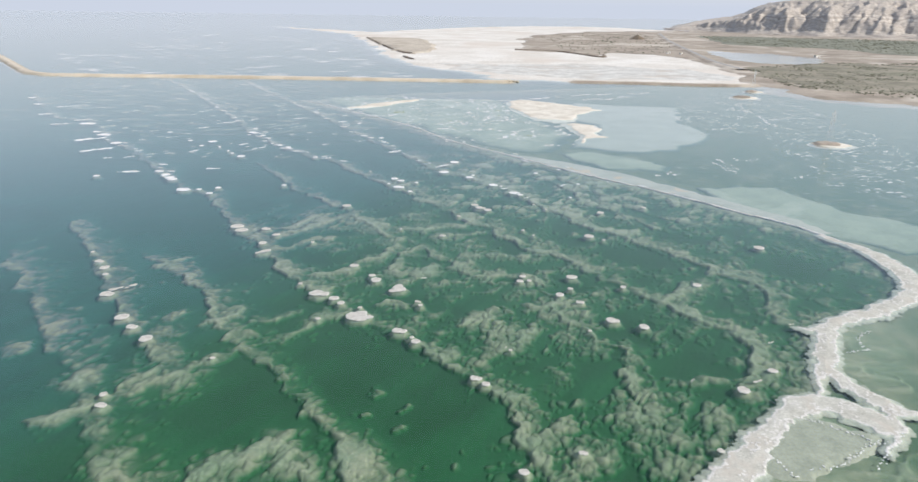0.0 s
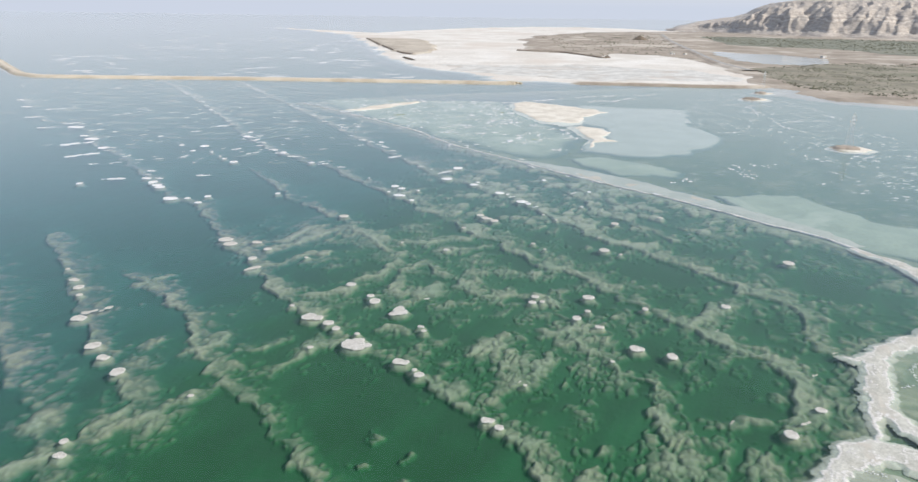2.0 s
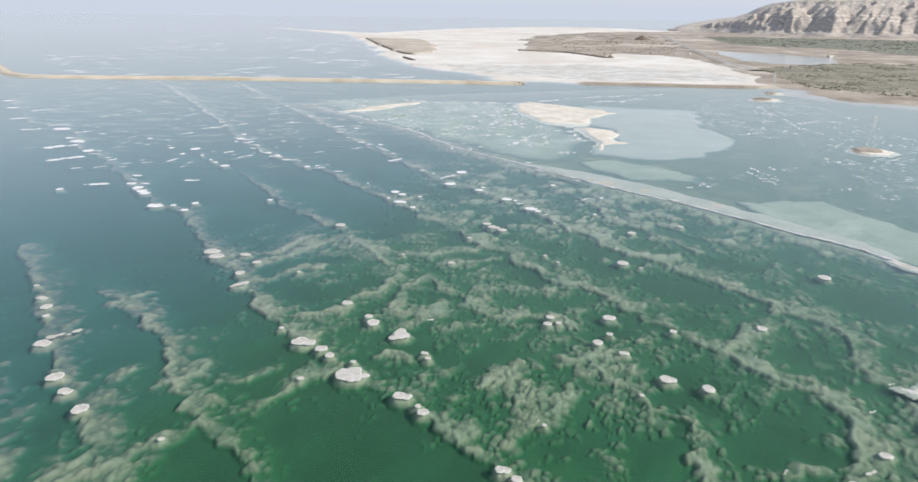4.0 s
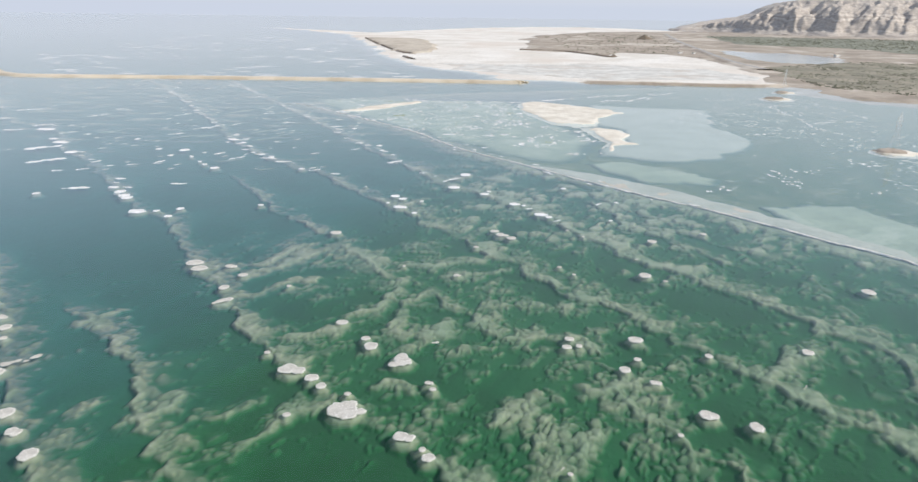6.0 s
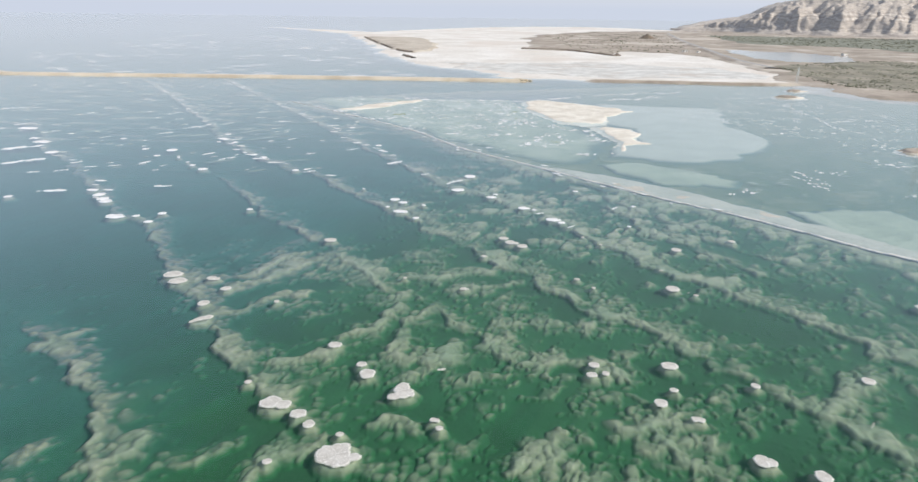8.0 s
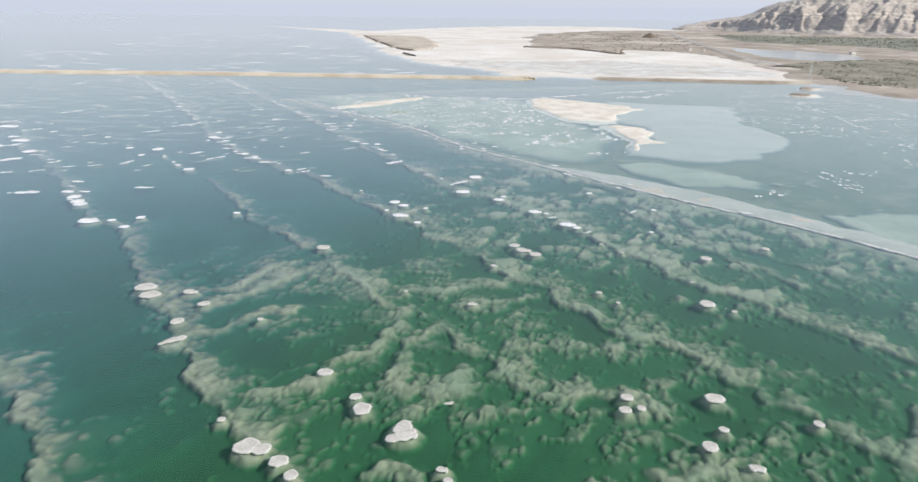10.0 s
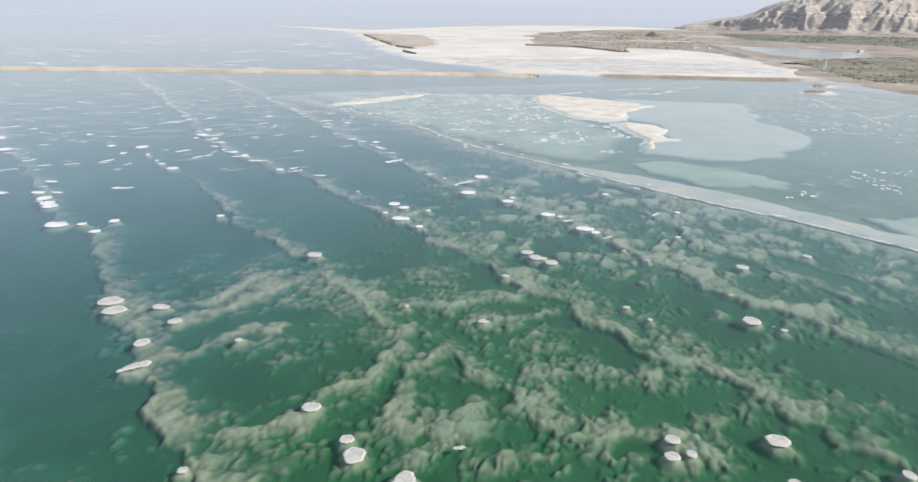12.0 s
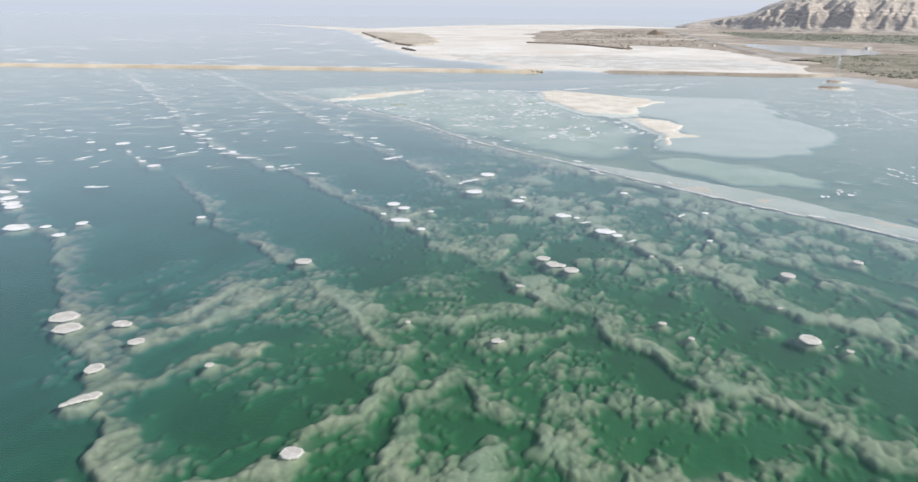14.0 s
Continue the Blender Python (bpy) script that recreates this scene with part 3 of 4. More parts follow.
gx = (0.74 * rs + 46)[:, None] * cs[None]
gy = rs[:, None] + 0 * gx
wx = gx + 2.6 * fbm(gx / 13, gy / 13, 3, 21) + 0.7 * perlin(gx / 2.7, gy / 2.7, 4)
wy = gy + 2.6 * fbm(gx / 13, gy / 13, 3, 33) + 0.7 * perlin(gx / 2.7, gy / 2.7, 14)
floor_z = -4.0 + 0.45 * fbm(gx / 45, gy / 45, 3, 2) + 0.30 * fbm((0.5 * gx + 0.87 * gy) / 26, (-0.87 * gx + 0.5 * gy) / 6, 3, 8)
crest = np.full_like(gx, -0.26)
for k, (pts, top, reach) in enumerate(RIDGES):
    d, side = near_line(wx, wy, pts)
    broken = np.clip(0.85 + 0.6 * fbm(gx / 15, gy / 15, 3, 40 + k), 0.6, 1.25) * (1.5 + 0.5 * top)
    crest = np.maximum(crest, broken * np.where(side > 0, 0.90 * np.exp(-(d / (1.15 * reach)) ** 1.15), np.exp(-(d / (0.28 * reach)) ** 2) - 0.26 * np.exp(-((d - 0.9 * reach) / (0.6 * reach)) ** 2) - 0.06))
for k, pts in enumerate(SPURS):
    d, side = near_line(wx, wy, pts)
    broken = np.clip(0.92 + 0.5 * fbm(gx / 12, gy / 12, 3, 70 + k), 0.55, 1.1)
    crest = np.maximum(crest, broken * np.exp(-(d / np.where(side > 0, 3.2, 1.7)) ** 1.6))
d, side = near_line(wx, wy, BANK_LINE)
crest = np.maximum(crest, (0.62 + 0.25 * np.clip((gy - 380) / 60, 0, 1)) * np.exp(-(d / 7.0) ** 1.5))
d_first, side_first = line_distance(gx, gy, RIDGES[0][0])
east = 1 / (1 + np.exp(-np.where(side_first > 0, d_first, -d_first) / 6))
field = np.clip(0.60 + 0.85 * fbm(gx / 20, gy / 20, 4, 55), 0, 1) * (0.16 + 0.84 * east)
clear = np.zeros_like(gx)
for bx, by, br in BASINS:
    clear = np.maximum(clear, np.exp(-(np.hypot(wx - bx, wy - by) / (0.85 * br)) ** 4))
bloom = np.zeros_like(gx)
for bx, by, br in BLOOMS + BLOOMS_AHEAD:
    r0, r1 = np.searchsorted(rs, [by - 3 * br, by + 3 * br])
    bloom[r0:r1] = np.maximum(bloom[r0:r1], np.exp(-(np.hypot(wx[r0:r1] - bx, wy[r0:r1] - by) / br) ** 2))
# far out the floor lies bare but for its ridges
far = np.clip((gy - 370 - 0.3 * np.clip(gx, -100, 120)) / 90, 0, 1)
field = field * (1 - clear) * (1 - 0.75 * far) * (1 - 0.85 * np.clip((gy - 262) / 40, 0, 1) * np.clip((-18 - gx) / 25, 0, 1))
density = np.clip(0.85 * np.maximum(crest, bloom) + 0.56 * field, 0, 0.96)
# the lumps are drawn out along the wind, with billowing edges, small heads growing on large ones
pu = (0.50 * gx + 0.87 * gy) / 1.25 + 0.6 * fbm(gx / 4.2, gy / 4.2, 2, 16)
pv = -0.87 * gx + 0.50 * gy + 0.6 * fbm(gx / 4.2, gy / 4.2, 2, 26)
rows_of = fbm(pu / 11, pv / 4.5, 3, 61)
density = np.clip(density + 0.7 * field * rows_of, 0, 0.96)
density = density * np.clip(density / 0.2, 0.5, 1)
mass = puffs(pu, pv, 3.4, density, 1) * 0.85
heads = np.maximum(puffs(pu + 31, pv + 7, 1.9, density * 1.05, 2), 0.8 * puffs(pu + 3, pv + 17, 1.25, density * 1.15, 3))
lump = np.maximum(mass, heads) + 0.85 * heads * np.clip(0.25 + mass, 0, 1)
lump = np.maximum(lump, puffs(pu * 0.9 + 11, pv + 47, 4.8, (0.12 + density) * np.clip((gy - 250) / 50, 0, 1) * np.clip((gx + 30) / 40, 0, 1), 12) * 2.1 + 0.5 * lump)
wisp = np.clip(fbm(gx / 32, gy / 8, 4, 58) - 0.22, 0, 0.6) * np.clip((gy - 340) / 170, 0, 1.3)
bed_z = floor_z + 1.95 * crest + 0.50 * field * east + 0.9 * bloom + 0.3 * np.clip(crest, 0, 1) * np.clip((gy - 360) / 220, 0, 1) + lump * (1.30 - 0.25 * np.clip(crest, 0, 1) + 0.18 * field) + 4.0 * wisp
bed_z = bed_z - 0.12 * clear
high = np.maximum(bed_z + 1.7, 0)  # the heads stop growing below the surface
bed_z = np.minimum(bed_z, -1.7) + 1.25 * np.tanh(high / 1.25)
# the lagoon beyond the bank is shallow and even
lagoon = BANK_LINE + [(110, 60), (700, 300), (700, 900), (213, 790), (-53, 700)]
d_lag = area_distance(gx, gy, lagoon)
lag_z = -2.55 + 0.7 * np.clip((300 - gy) / 130, 0, 1) + (0.25 + 0.35 * np.clip((300 - gy) / 130, 0, 1)) * fbm(gx / 22, gy / 22, 4, 77) + 0.10 * fbm(gx / 5, gy / 5, 3, 78) + 1.3 * np.exp(-np.abs(d_lag) / 16)
vein = np.clip(1 - 6 * np.abs(fbm(gx / 22 + 0.2 * fbm(gx / 9, gy / 9, 2, 82), gy / 13, 3, 81)), 0, 1) * np.clip(0.3 + fbm(gx / 40, gy / 40, 2, 83), 0, 1)
lag_z = lag_z + 1.1 * vein
for px, py, pr in ((93, 138, 5.5), (97, 134, 4.0), (104, 166, 4.0), (112, 120, 14.0), (150, 170, 14.0)):  # deeper pools behind the bank
    lag_z = lag_z - 1.5 * np.exp(-(np.hypot(wx - px, wy - py) / pr) ** 2)
t = np.clip(d_lag / 3 + 0.5, 0, 1)
bed_z = bed_z * (1 - t) + lag_z * t
bed_z = np.maximum(bed_z, np.where(d_lag <= 0, -0.9 - np.maximum(np.abs(d_lag) - 2.4, 0) * 0.8 + 0.7 * fbm(gx / 8, gy / 8, 4, 79), -9))
bed_z = -0.35 + 0.44 * (bed_z + 0.35)
for row in ROWS:  # each islet stands on its own foot
    for ix, iy, w, form in row:
        if iy < 420 and form != 3:
            r0, r1 = np.searchsorted(rs, [iy - 10, iy + 10])
            u, v = gx[r0:r1], gy[r0:r1]
            d = np.hypot(u - ix, v - iy) - 0.42 * w + 0.5 * perlin(u / 1.7, v / 1.7, 5)
            bed_z[r0:r1] = np.maximum(bed_z[r0:r1], -0.42 - 0.85 * np.maximum(d, 0) + 0.22 * lump[r0:r1])
bed_z[:, :2] = bed_z[:, -2:] = -2.9
bed_z[:2] = bed_z[-2:] = -2.9
tagged(sheet("lake_bed", gx, gy, bed_z, BED), "pale salt crusts and lumps on a floor coloured darker green with depth", "lake bed", kind="structure")


def plane(name, x0, y0, x1, y1, z, material, cut=1):
    x, y = np.meshgrid(np.linspace(x0, x1, cut + 1), np.linspace(y0, y1, cut + 1))
    return sheet(name, x, y, x * 0 + z, material)


tagged(plane("ground", -7000, -1500, 7000, 7000, -3.0, BED), "dark floor under the whole lake, deep water's tint in its colour", "ground", kind="structure")
tagged(plane("water", -7000, -1500, 7000, 7000, 0.0, WATER), "calm green brine with a soft sky sheen", "water", kind="structure")


# ---- salt banks round the lagoon ----
def bank_profile(height, seed):
    def profile(u, s, x, y):
        edge = np.abs(u) + 0.30 * fbm(x / 6.0, y / 6.0, 3, seed + 1) + 0.16 * fbm(x / 1.7, y / 1.7, 3, seed + 2)
        q = np.clip((1 - edge) * 1.5, 0, 1.2) * 4  # shelf on shelf of crust, each with a steep brow
        f = q - np.floor(q)
        ledge = np.clip((1 - edge) * 5.0, 0, 1) * 0.55 + 0.12 * (np.floor(q) + np.clip(f * 3.5, 0, 1))
        body = ledge * (height + 0.36) - 0.30
        return body + np.clip(1.1 - np.abs(u), 0, 1) * (0.07 * fbm(x / 2.0, y / 2.0, 4, seed) + 0.06 * puffs(x, y, 0.9, x * 0 + 0.7, seed))
    return profile


tagged(ribbon("salt_bank", BANK_LINE[:14], 0.5, 21, 0.65, bank_profile(0.04, 3), RIM, 1, 1.1, 7.0),
       "low whitish salt bank between lake and lagoon", "salt bank", kind="structure")
BANK_ARMS = [  # x, y, half the width
    [(150.5, 258.0, 0.9), (157.3, 248.1, 1.5), (160.8, 238.9, 2.9), (161.3, 230.2, 3.3), (160.9, 222.0, 3.8), (159.7, 215.5, 3.4), (155.5, 205.7, 2.6), (148.5, 197.7, 2.5), (139.7, 191.1, 2.7), (128.9, 184.8, 2.6), (121.2, 181.7, 2.5), (114.5, 178.7, 2.2), (109.5, 174.1, 2.2)],
    [(110.0, 175.0, 2.5), (107.0, 168.9, 2.6), (103.2, 163.1, 2.6), (100.6, 157.7, 2.6), (97.9, 153.2, 2.3), (95.5, 149.0, 1.6)],
    [(95.0, 149.0, 0.7), (92.2, 145.0, 0.4), (90.9, 141.1, 0.35), (88.2, 137.4, 0.4)],
    [(98.3, 153.2, 1.2), (97.9, 147.7, 1.6), (98.9, 143.2, 1.6), (100.6, 138.9, 1.9), (102.0, 135.6, 2.2), (103.4, 132.6, 2.6), (106.0, 131.5, 1.1), (109.0, 131.6, 0.4)],
    [(103.1, 132.0, 0.8), (100.0, 127.6, 1.4), (97.5, 126.5, 3.8), (96.5, 128.1, 3.5), (95.0, 130.5, 3.6), (91.8, 132.9, 3.6), (88.8, 134.5, 3.4), (85.0, 134.8, 3.2), (80.9, 133.2, 3.0), (76.9, 130.3, 2.3), (72.3, 125.4, 2.2), (66.1, 119.4, 2.9), (60.8, 112.9, 3.1), (54.4, 106.6, 3.4), (48.0, 101.0, 3.3)],
    [(100.0, 127.6, 1.2), (98.7, 122.5, 0.5), (93.2, 117.1, 0.3)],
    [(108.0, 174.0, 1.2), (103.3, 173.0, 0.7), (101.5, 174.3, 0.5)],
]


def bank_depth(x, y):
    """How far inside the arms of the bank a point lies, in metres, below nought outside."""
    best = np.full(x.shape, -9.0)
    for arm in BANK_ARMS:
        for (ax, ay, aw), (bx, by, bw) in zip(arm, arm[1:]):
            dx, dy = bx - ax, by - ay
            t = np.clip(((x - ax) * dx + (y - ay) * dy) / (dx * dx + dy * dy), 0, 1)
            best = np.maximum(best, aw + (bw - aw) * t - np.hypot(x - ax - t * dx, y - ay - t * dy))
    return best


ux, uy = np.meshgrid(np.arange(40, 168, 0.3), np.arange(94, 262, 0.3))
inside = bank_depth(ux + 1.0 * fbm(ux / 5, uy / 5, 3, 51), uy + 1.0 * fbm(ux / 5, uy / 5, 3, 52)) + 0.45 * fbm(ux / 1.6, uy / 1.6, 3, 53) + 0.1
q = inside / 0.75 + 0.5 * fbm(ux / 3, uy / 3, 3, 54)  # shelf on shelf of crust, each with a raised brow
f = q - np.floor(q)
brow_z = np.exp(-(f / 0.22) ** 2) * (q > 0)
uz = np.where(inside > 0, 0.02 + 0.03 * np.clip(np.floor(q), 0, 3) + 0.05 * brow_z + 0.02 * fbm(ux / 0.9, uy / 0.9, 3, 55), np.maximum(inside * 0.25, -0.45))
tagged(sheet("salt_bank", ux, uy, uz, BANK_SALT, keep=inside > -1.5), "branching white salt bank with ragged crusted edges", "salt bank", kind="structure")
edge = np.abs(inside - 0.16 - 0.1 * fbm(ux / 2.5, uy / 2.5, 2, 56)) < np.clip(0.13 + 0.16 * fbm(ux / 6, uy / 6, 2, 57), 0.0, 0.3)
edge |= (f < 0.09) & (q > 1) & (fbm(ux / 5, uy / 5, 2, 58) > 0.12)
tagged(sheet("crust_edge", ux, uy, uz + 0.03, RIM, keep=edge), "brighter raised crust along the salt bank", "salt crust", kind="structure")

# ---- shoals of the lagoon ----
for args, label in (
    (("shoal", [(77, 131), (87, 129), (94, 124), (98, 125), (92, 119), (83, 114), (73, 107), (55, 107), (65, 119), (73, 126)], -0.10, 0.6, PAN_SALT, 4.0, 0.1, 2.0, -1.5, 4), "pale drowned salt pan behind the bank"),
    (("shoal", [(108, 647), (144, 633), (204, 622), (178, 538), (187, 507), (181, 476), (165, 455), (152, 445), (142, 431), (114, 420), (94, 428), (75, 436), (86, 466), (101, 478), (110, 522), (95, 543)], -0.10, 1.6, SHALLOW, 7.0, 0.05, 3.0, -1.5, 1), "wide pale shoal under shallow milky water"),
    (("shoal", [(62, 415), (86, 421), (106, 408), (121, 393), (122, 381), (116, 372), (99, 372), (85, 378), (72, 391)], -0.14, 1.2, OLIVE_SALT, 5.0, 0.05, 4.0, -1.6, 2), "tongue-shaped pale shoal under clear water"),
    (("shoal", [(128, 334), (149, 341), (169, 336), (173, 320), (181, 297), (196, 285), (208, 270), (197, 241), (173, 240), (152, 260), (132, 291), (127, 307)], -0.14, 1.0, OLIVE_SALT, 6.0, 0.05, 4.0, -1.6, 3), "broad pale shoal along the salt bank"),
    (("shoal", [(32, 411), (51, 400), (70, 386), (86, 370), (100, 356), (115, 334), (127, 318), (142, 299), (154, 281), (160, 261), (151, 257), (144, 276), (131, 289), (118, 306), (101, 327), (86, 341), (70, 358), (47, 386), (26, 412)], -0.04, 0.9, ROSE_SALT, 7.0, 0.08, 2.0, -1.2, 5), "narrow rose-grey salt bench behind the bank"),
    (("shoal", [(-143, 660), (-100, 673), (-52, 661), (-25, 672), (38, 659), (50, 590), (72, 525), (84, 480), (74, 452), (50, 424), (30, 415), (-4, 456), (-38, 512), (-94, 580)], -0.22, 2.0, OLIVE_SALT, 22.0, 0.25, 8.0, -1.9, 6), "streaky salt shoal in shallow water"),
    (("sand_spit", [(49, 652), (66, 662), (101, 636), (125, 599), (99, 561), (83, 538), (64, 548), (52, 578)], 0.35, 1.2, SAND, 6.0, 0.15, 7.0, -0.8, 7), "cream sand spit rising from the lagoon"),
    (("sand_spit", [(87, 531), (103, 522), (106, 496), (102, 478), (108, 470), (91, 461), (86, 446), (81, 446), (89, 474), (87, 500)], 0.25, 1.0, SAND, 4.0, 0.15, 6.0, -0.8, 8), "ragged tail of cream salt sand"),
    (("sand_spit", [(-103, 594), (-76, 629), (-43, 658), (-38, 647), (-72, 603), (-87, 589)], 0.3, 1.0, SAND, 4.0, 0.15, 3.0, -0.8, 9), "long thin sand bar between two waters"),
):
    tagged(patch(*args), label, args[0].replace("_", " "), kind="structure")

# ---- far shore ----
for args, label in (
    (("salt_flat", [(-757, 2632), (-542, 2374), (-355, 2100), (-186, 1467), (-94, 1066), (-22, 943), (47, 867), (126, 836), (368, 821), (486, 1035), (657, 1659), (836, 2718), (691, 2995), (555, 3092), (290, 3057), (28, 2793), (-184, 2456), (-280, 2215), (-457, 2352)], 0.6, 9.0, FLAT_SALT, 20.0, 0.25, 22.0, -1.0, 11, 120.0), "bright white salt flat reaching into the sea"),
    (("wet_flat", [(-90, 1090), (28, 1061), (226, 1085), (344, 1015), (380, 903), (355, 850), (215, 858), (124, 868), (54, 908), (-25, 1000)], 0.95, 6.0, WET_SALT, 30.0, 0.2, 25.0, -1.1, 17, 30.0), "damp grey-white front of the salt flat"),
    (("marsh_ground", [(110, 1415), (202, 1364), (253, 1237), (302, 1367), (384, 1304), (383, 1100), (382, 950), (376, 841), (365, 753), (383, 688), (450, 653), (493, 610), (1080, 1123), (1562, 2006), (1473, 2216), (1302, 2502), (1051, 2679), (816, 2652), (444, 2467), (198, 2074)], 1.6, 9.0, MARSH_SOIL, 16.0, 0.5, 30.0, -1.0, 12, 90.0), "brown marshy ground with scattered scrub"),
    (("marsh_ground", [(-251, 1836), (-169, 1827), (-96, 1786), (-56, 1496), (-60, 1311), (-90, 1259), (-123, 1331), (-184, 1554)], 3.0, 6.0, TAN_EARTH, 10.0, 0.5, 12.0, -1.0, 13, 60.0), "brown flat island with a dark cut bank"),
    (("scrub_ground", [(428, 1046), (613, 1159), (760, 1127), (820, 1037), (539, 670), (502, 733), (421, 759), (394, 830)], 2.4, 8.0, SCRUB_SOIL, 30.0, 0.6, 25.0, -0.8, 14, 80.0), "olive scrubland beside the water"),
    (("reed_ground", [(754, 2202), (952, 2182), (1364, 2050), (1534, 1970), (1012, 1288), (933, 1391), (834, 1589), (677, 1712)], 2.6, 10.0, BELT_SOIL, 30.0, 0.6, 25.0, 1.0, 15, 80.0), "dark green reed belt below the mountain"),
):
    tagged(patch(*args), label, args[0].replace("_", " "), kind="structure")
tagged(patch("pond", [(526, 1412), (543, 1366), (598, 1354), (648, 1254), (596, 1153), (550, 1128), (505, 1138), (489, 1207), (498, 1290)], 3.1, 8.0, WATER, 4.0, 0.0, 8.0, 2.9, 16), "grey-blue pond among the scrub", "pond", kind="structure")


def dike(pts, seed, label, fill):
    top = new("dike")
    tagged(top, label, "dike", "dikes across the lake")

    def body(u, s, x, y):
        return np.clip((1 - np.abs(u)) * 2.2, 0, 1) * 3.0 * np.clip(np.minimum(s, s.max() - s) / 14, 0.05, 1) - 1.0 + 0.22 * fbm(x / 17, y / 17, 3, seed)
    ribbon("embankment", pts, 3.0, 15, 9.0, body, fill, seed, 0.15, 25.0, top)
    ribbon("track", pts, 3.0, 7, 3.0, lambda u, s, x, y: -0.84 + 3.0 * np.clip(np.minimum(s, s.max() - s) / 14, 0.05, 1) + 0.12 * fbm(x / 17, y / 17, 3, seed) - 0.25 * np.abs(u) ** 4, GRAVEL, seed + 2, 0.1, 20.0, top)
    return top


dike([(-1069, 1470), (-729, 1070), (-603, 916), (-532, 839), (-460, 827), (-280, 830), (-63, 825), (45, 819), (67, 822)], 30, "long tan earth dike with a gravel track", DIKE_FILL)
dike([(127, 830), (225, 822), (293, 812), (372, 816)], 34, "brown earth dike along the salt flat", MARSH_SOIL)

# broken stone at the dike's open end
rubble = tagged(new("rubble_pile"), "pile of tan broken stone at the dike end", "rubble")
rb = random.Random(5)
for k in range(46):
    bm = bmesh.new()
    bmesh.ops.create_icosphere(bm, subdivisions=1, radius=1)
    for v in bm.verts:
        v.co *= rb.uniform(0.65, 1.2)
    a, q = rb.uniform(0, 2 * math.pi), rb.uniform(0, 1) ** 0.6
    stone = part("stone", bm, DIKE_FILL, rubble)
    size = rb.uniform(0.8, 2.2)
    stone.matrix_local = Matrix.Translation((12 * q * math.cos(a), 7 * q * math.sin(a), 1.3 * (1 - q))) @ pose(0, 0, 0, 0, 0, rb.uniform(0, 360)) @ Matrix.Diagonal((size * 1.3, size, size * 0.8, 1))
rubble.location = (58, 820, 0.4)

# dark cut banks at the water side of the marsh
for pts in ([(-251, 1832), (-184, 1552), (-123, 1330), (-92, 1262)], [(-100, 1190), (-80, 1130)], [(112, 1412), (202, 1362), (253, 1240), (270, 1290)]):
    tagged(ribbon("cut_bank", pts, 6.0, 7, 6.0, lambda u, s, x, y: 3.0 - 3.6 * np.abs(u) + 0.6 * fbm(x / 9, y / 9, 3, 4), BANK_EDGE, 8, 0.5, 30.0),
           "dark eroded earth bank", "earth bank", kind="structure")

# ---- mountain ----
MOUNTAIN = [(830, 2777), (944, 2698), (1056, 2450), (1195, 2310), (1473, 2216), (1591, 2060), (2700, 1500), (3200, 4200), (1420, 4300)]
mx, my = np.meshgrid(np.arange(780, 2300, 5.0), np.arange(1750, 3700, 5.0))
d = area_distance(mx + 22 * fbm(mx / 120, my / 120, 3, 91), my + 22 * fbm(mx / 120, my / 120, 3, 92), MOUNTAIN)
along, deep = 0.75 * mx - 0.66 * my, 0.66 * mx + 0.75 * my
along = along + 12 * fbm(mx / 50, my / 50, 3, 94)
spur = 0.0
for k, (w, amp) in enumerate(((120, 1.0), (52, 0.6), (24, 0.34))):  # sharp spurs between gullies that run down the slope
    spur = spur + amp * (1 - 2 * np.abs(perlin(along / w, deep / (w * 5.0), 93 + k)))
cliff = np.clip((d - 62 + 24 * spur) / 190, 0, 1)
steps = cliff + 0.014 * np.sin(cliff * 21 + 2 * fbm(mx / 90, my / 90, 2, 98))  # ledges of harder rock
mz = 3 + (8 + 6 * np.abs(fbm(mx / 24, my / 24, 3, 96))) * np.clip(d / 26, 0, 1) + 100 * np.clip(steps, 0, 1.02) ** 0.85
mz = mz + 9 * spur * np.sin(np.pi * np.clip(cliff, 0, 1)) + np.clip((d - 215) / 900, 0, 1) * 110 + 2.5 * cliff * fbm(mx / 35, my / 35, 4, 97)
nose = (mx - 830) * 0.933 - (my - 2777) * 0.361  # the range ends in a long even slope
mz = np.minimum(mz, 4 + np.interp(nose, [0, 120, 240, 290, 335, 400, 560, 760, 1400], [0, 20, 38, 54, 80, 104, 122, 136, 190]) + np.clip(nose / 60, 0, 1) * 4.0 * spur)
tagged(sheet("mountain", mx, my, np.where(d > -10, mz, -2), ROCK, keep=d > -15, shade=True), "pale eroded desert mountain with gullied cliffs", "mountain", kind="structure")

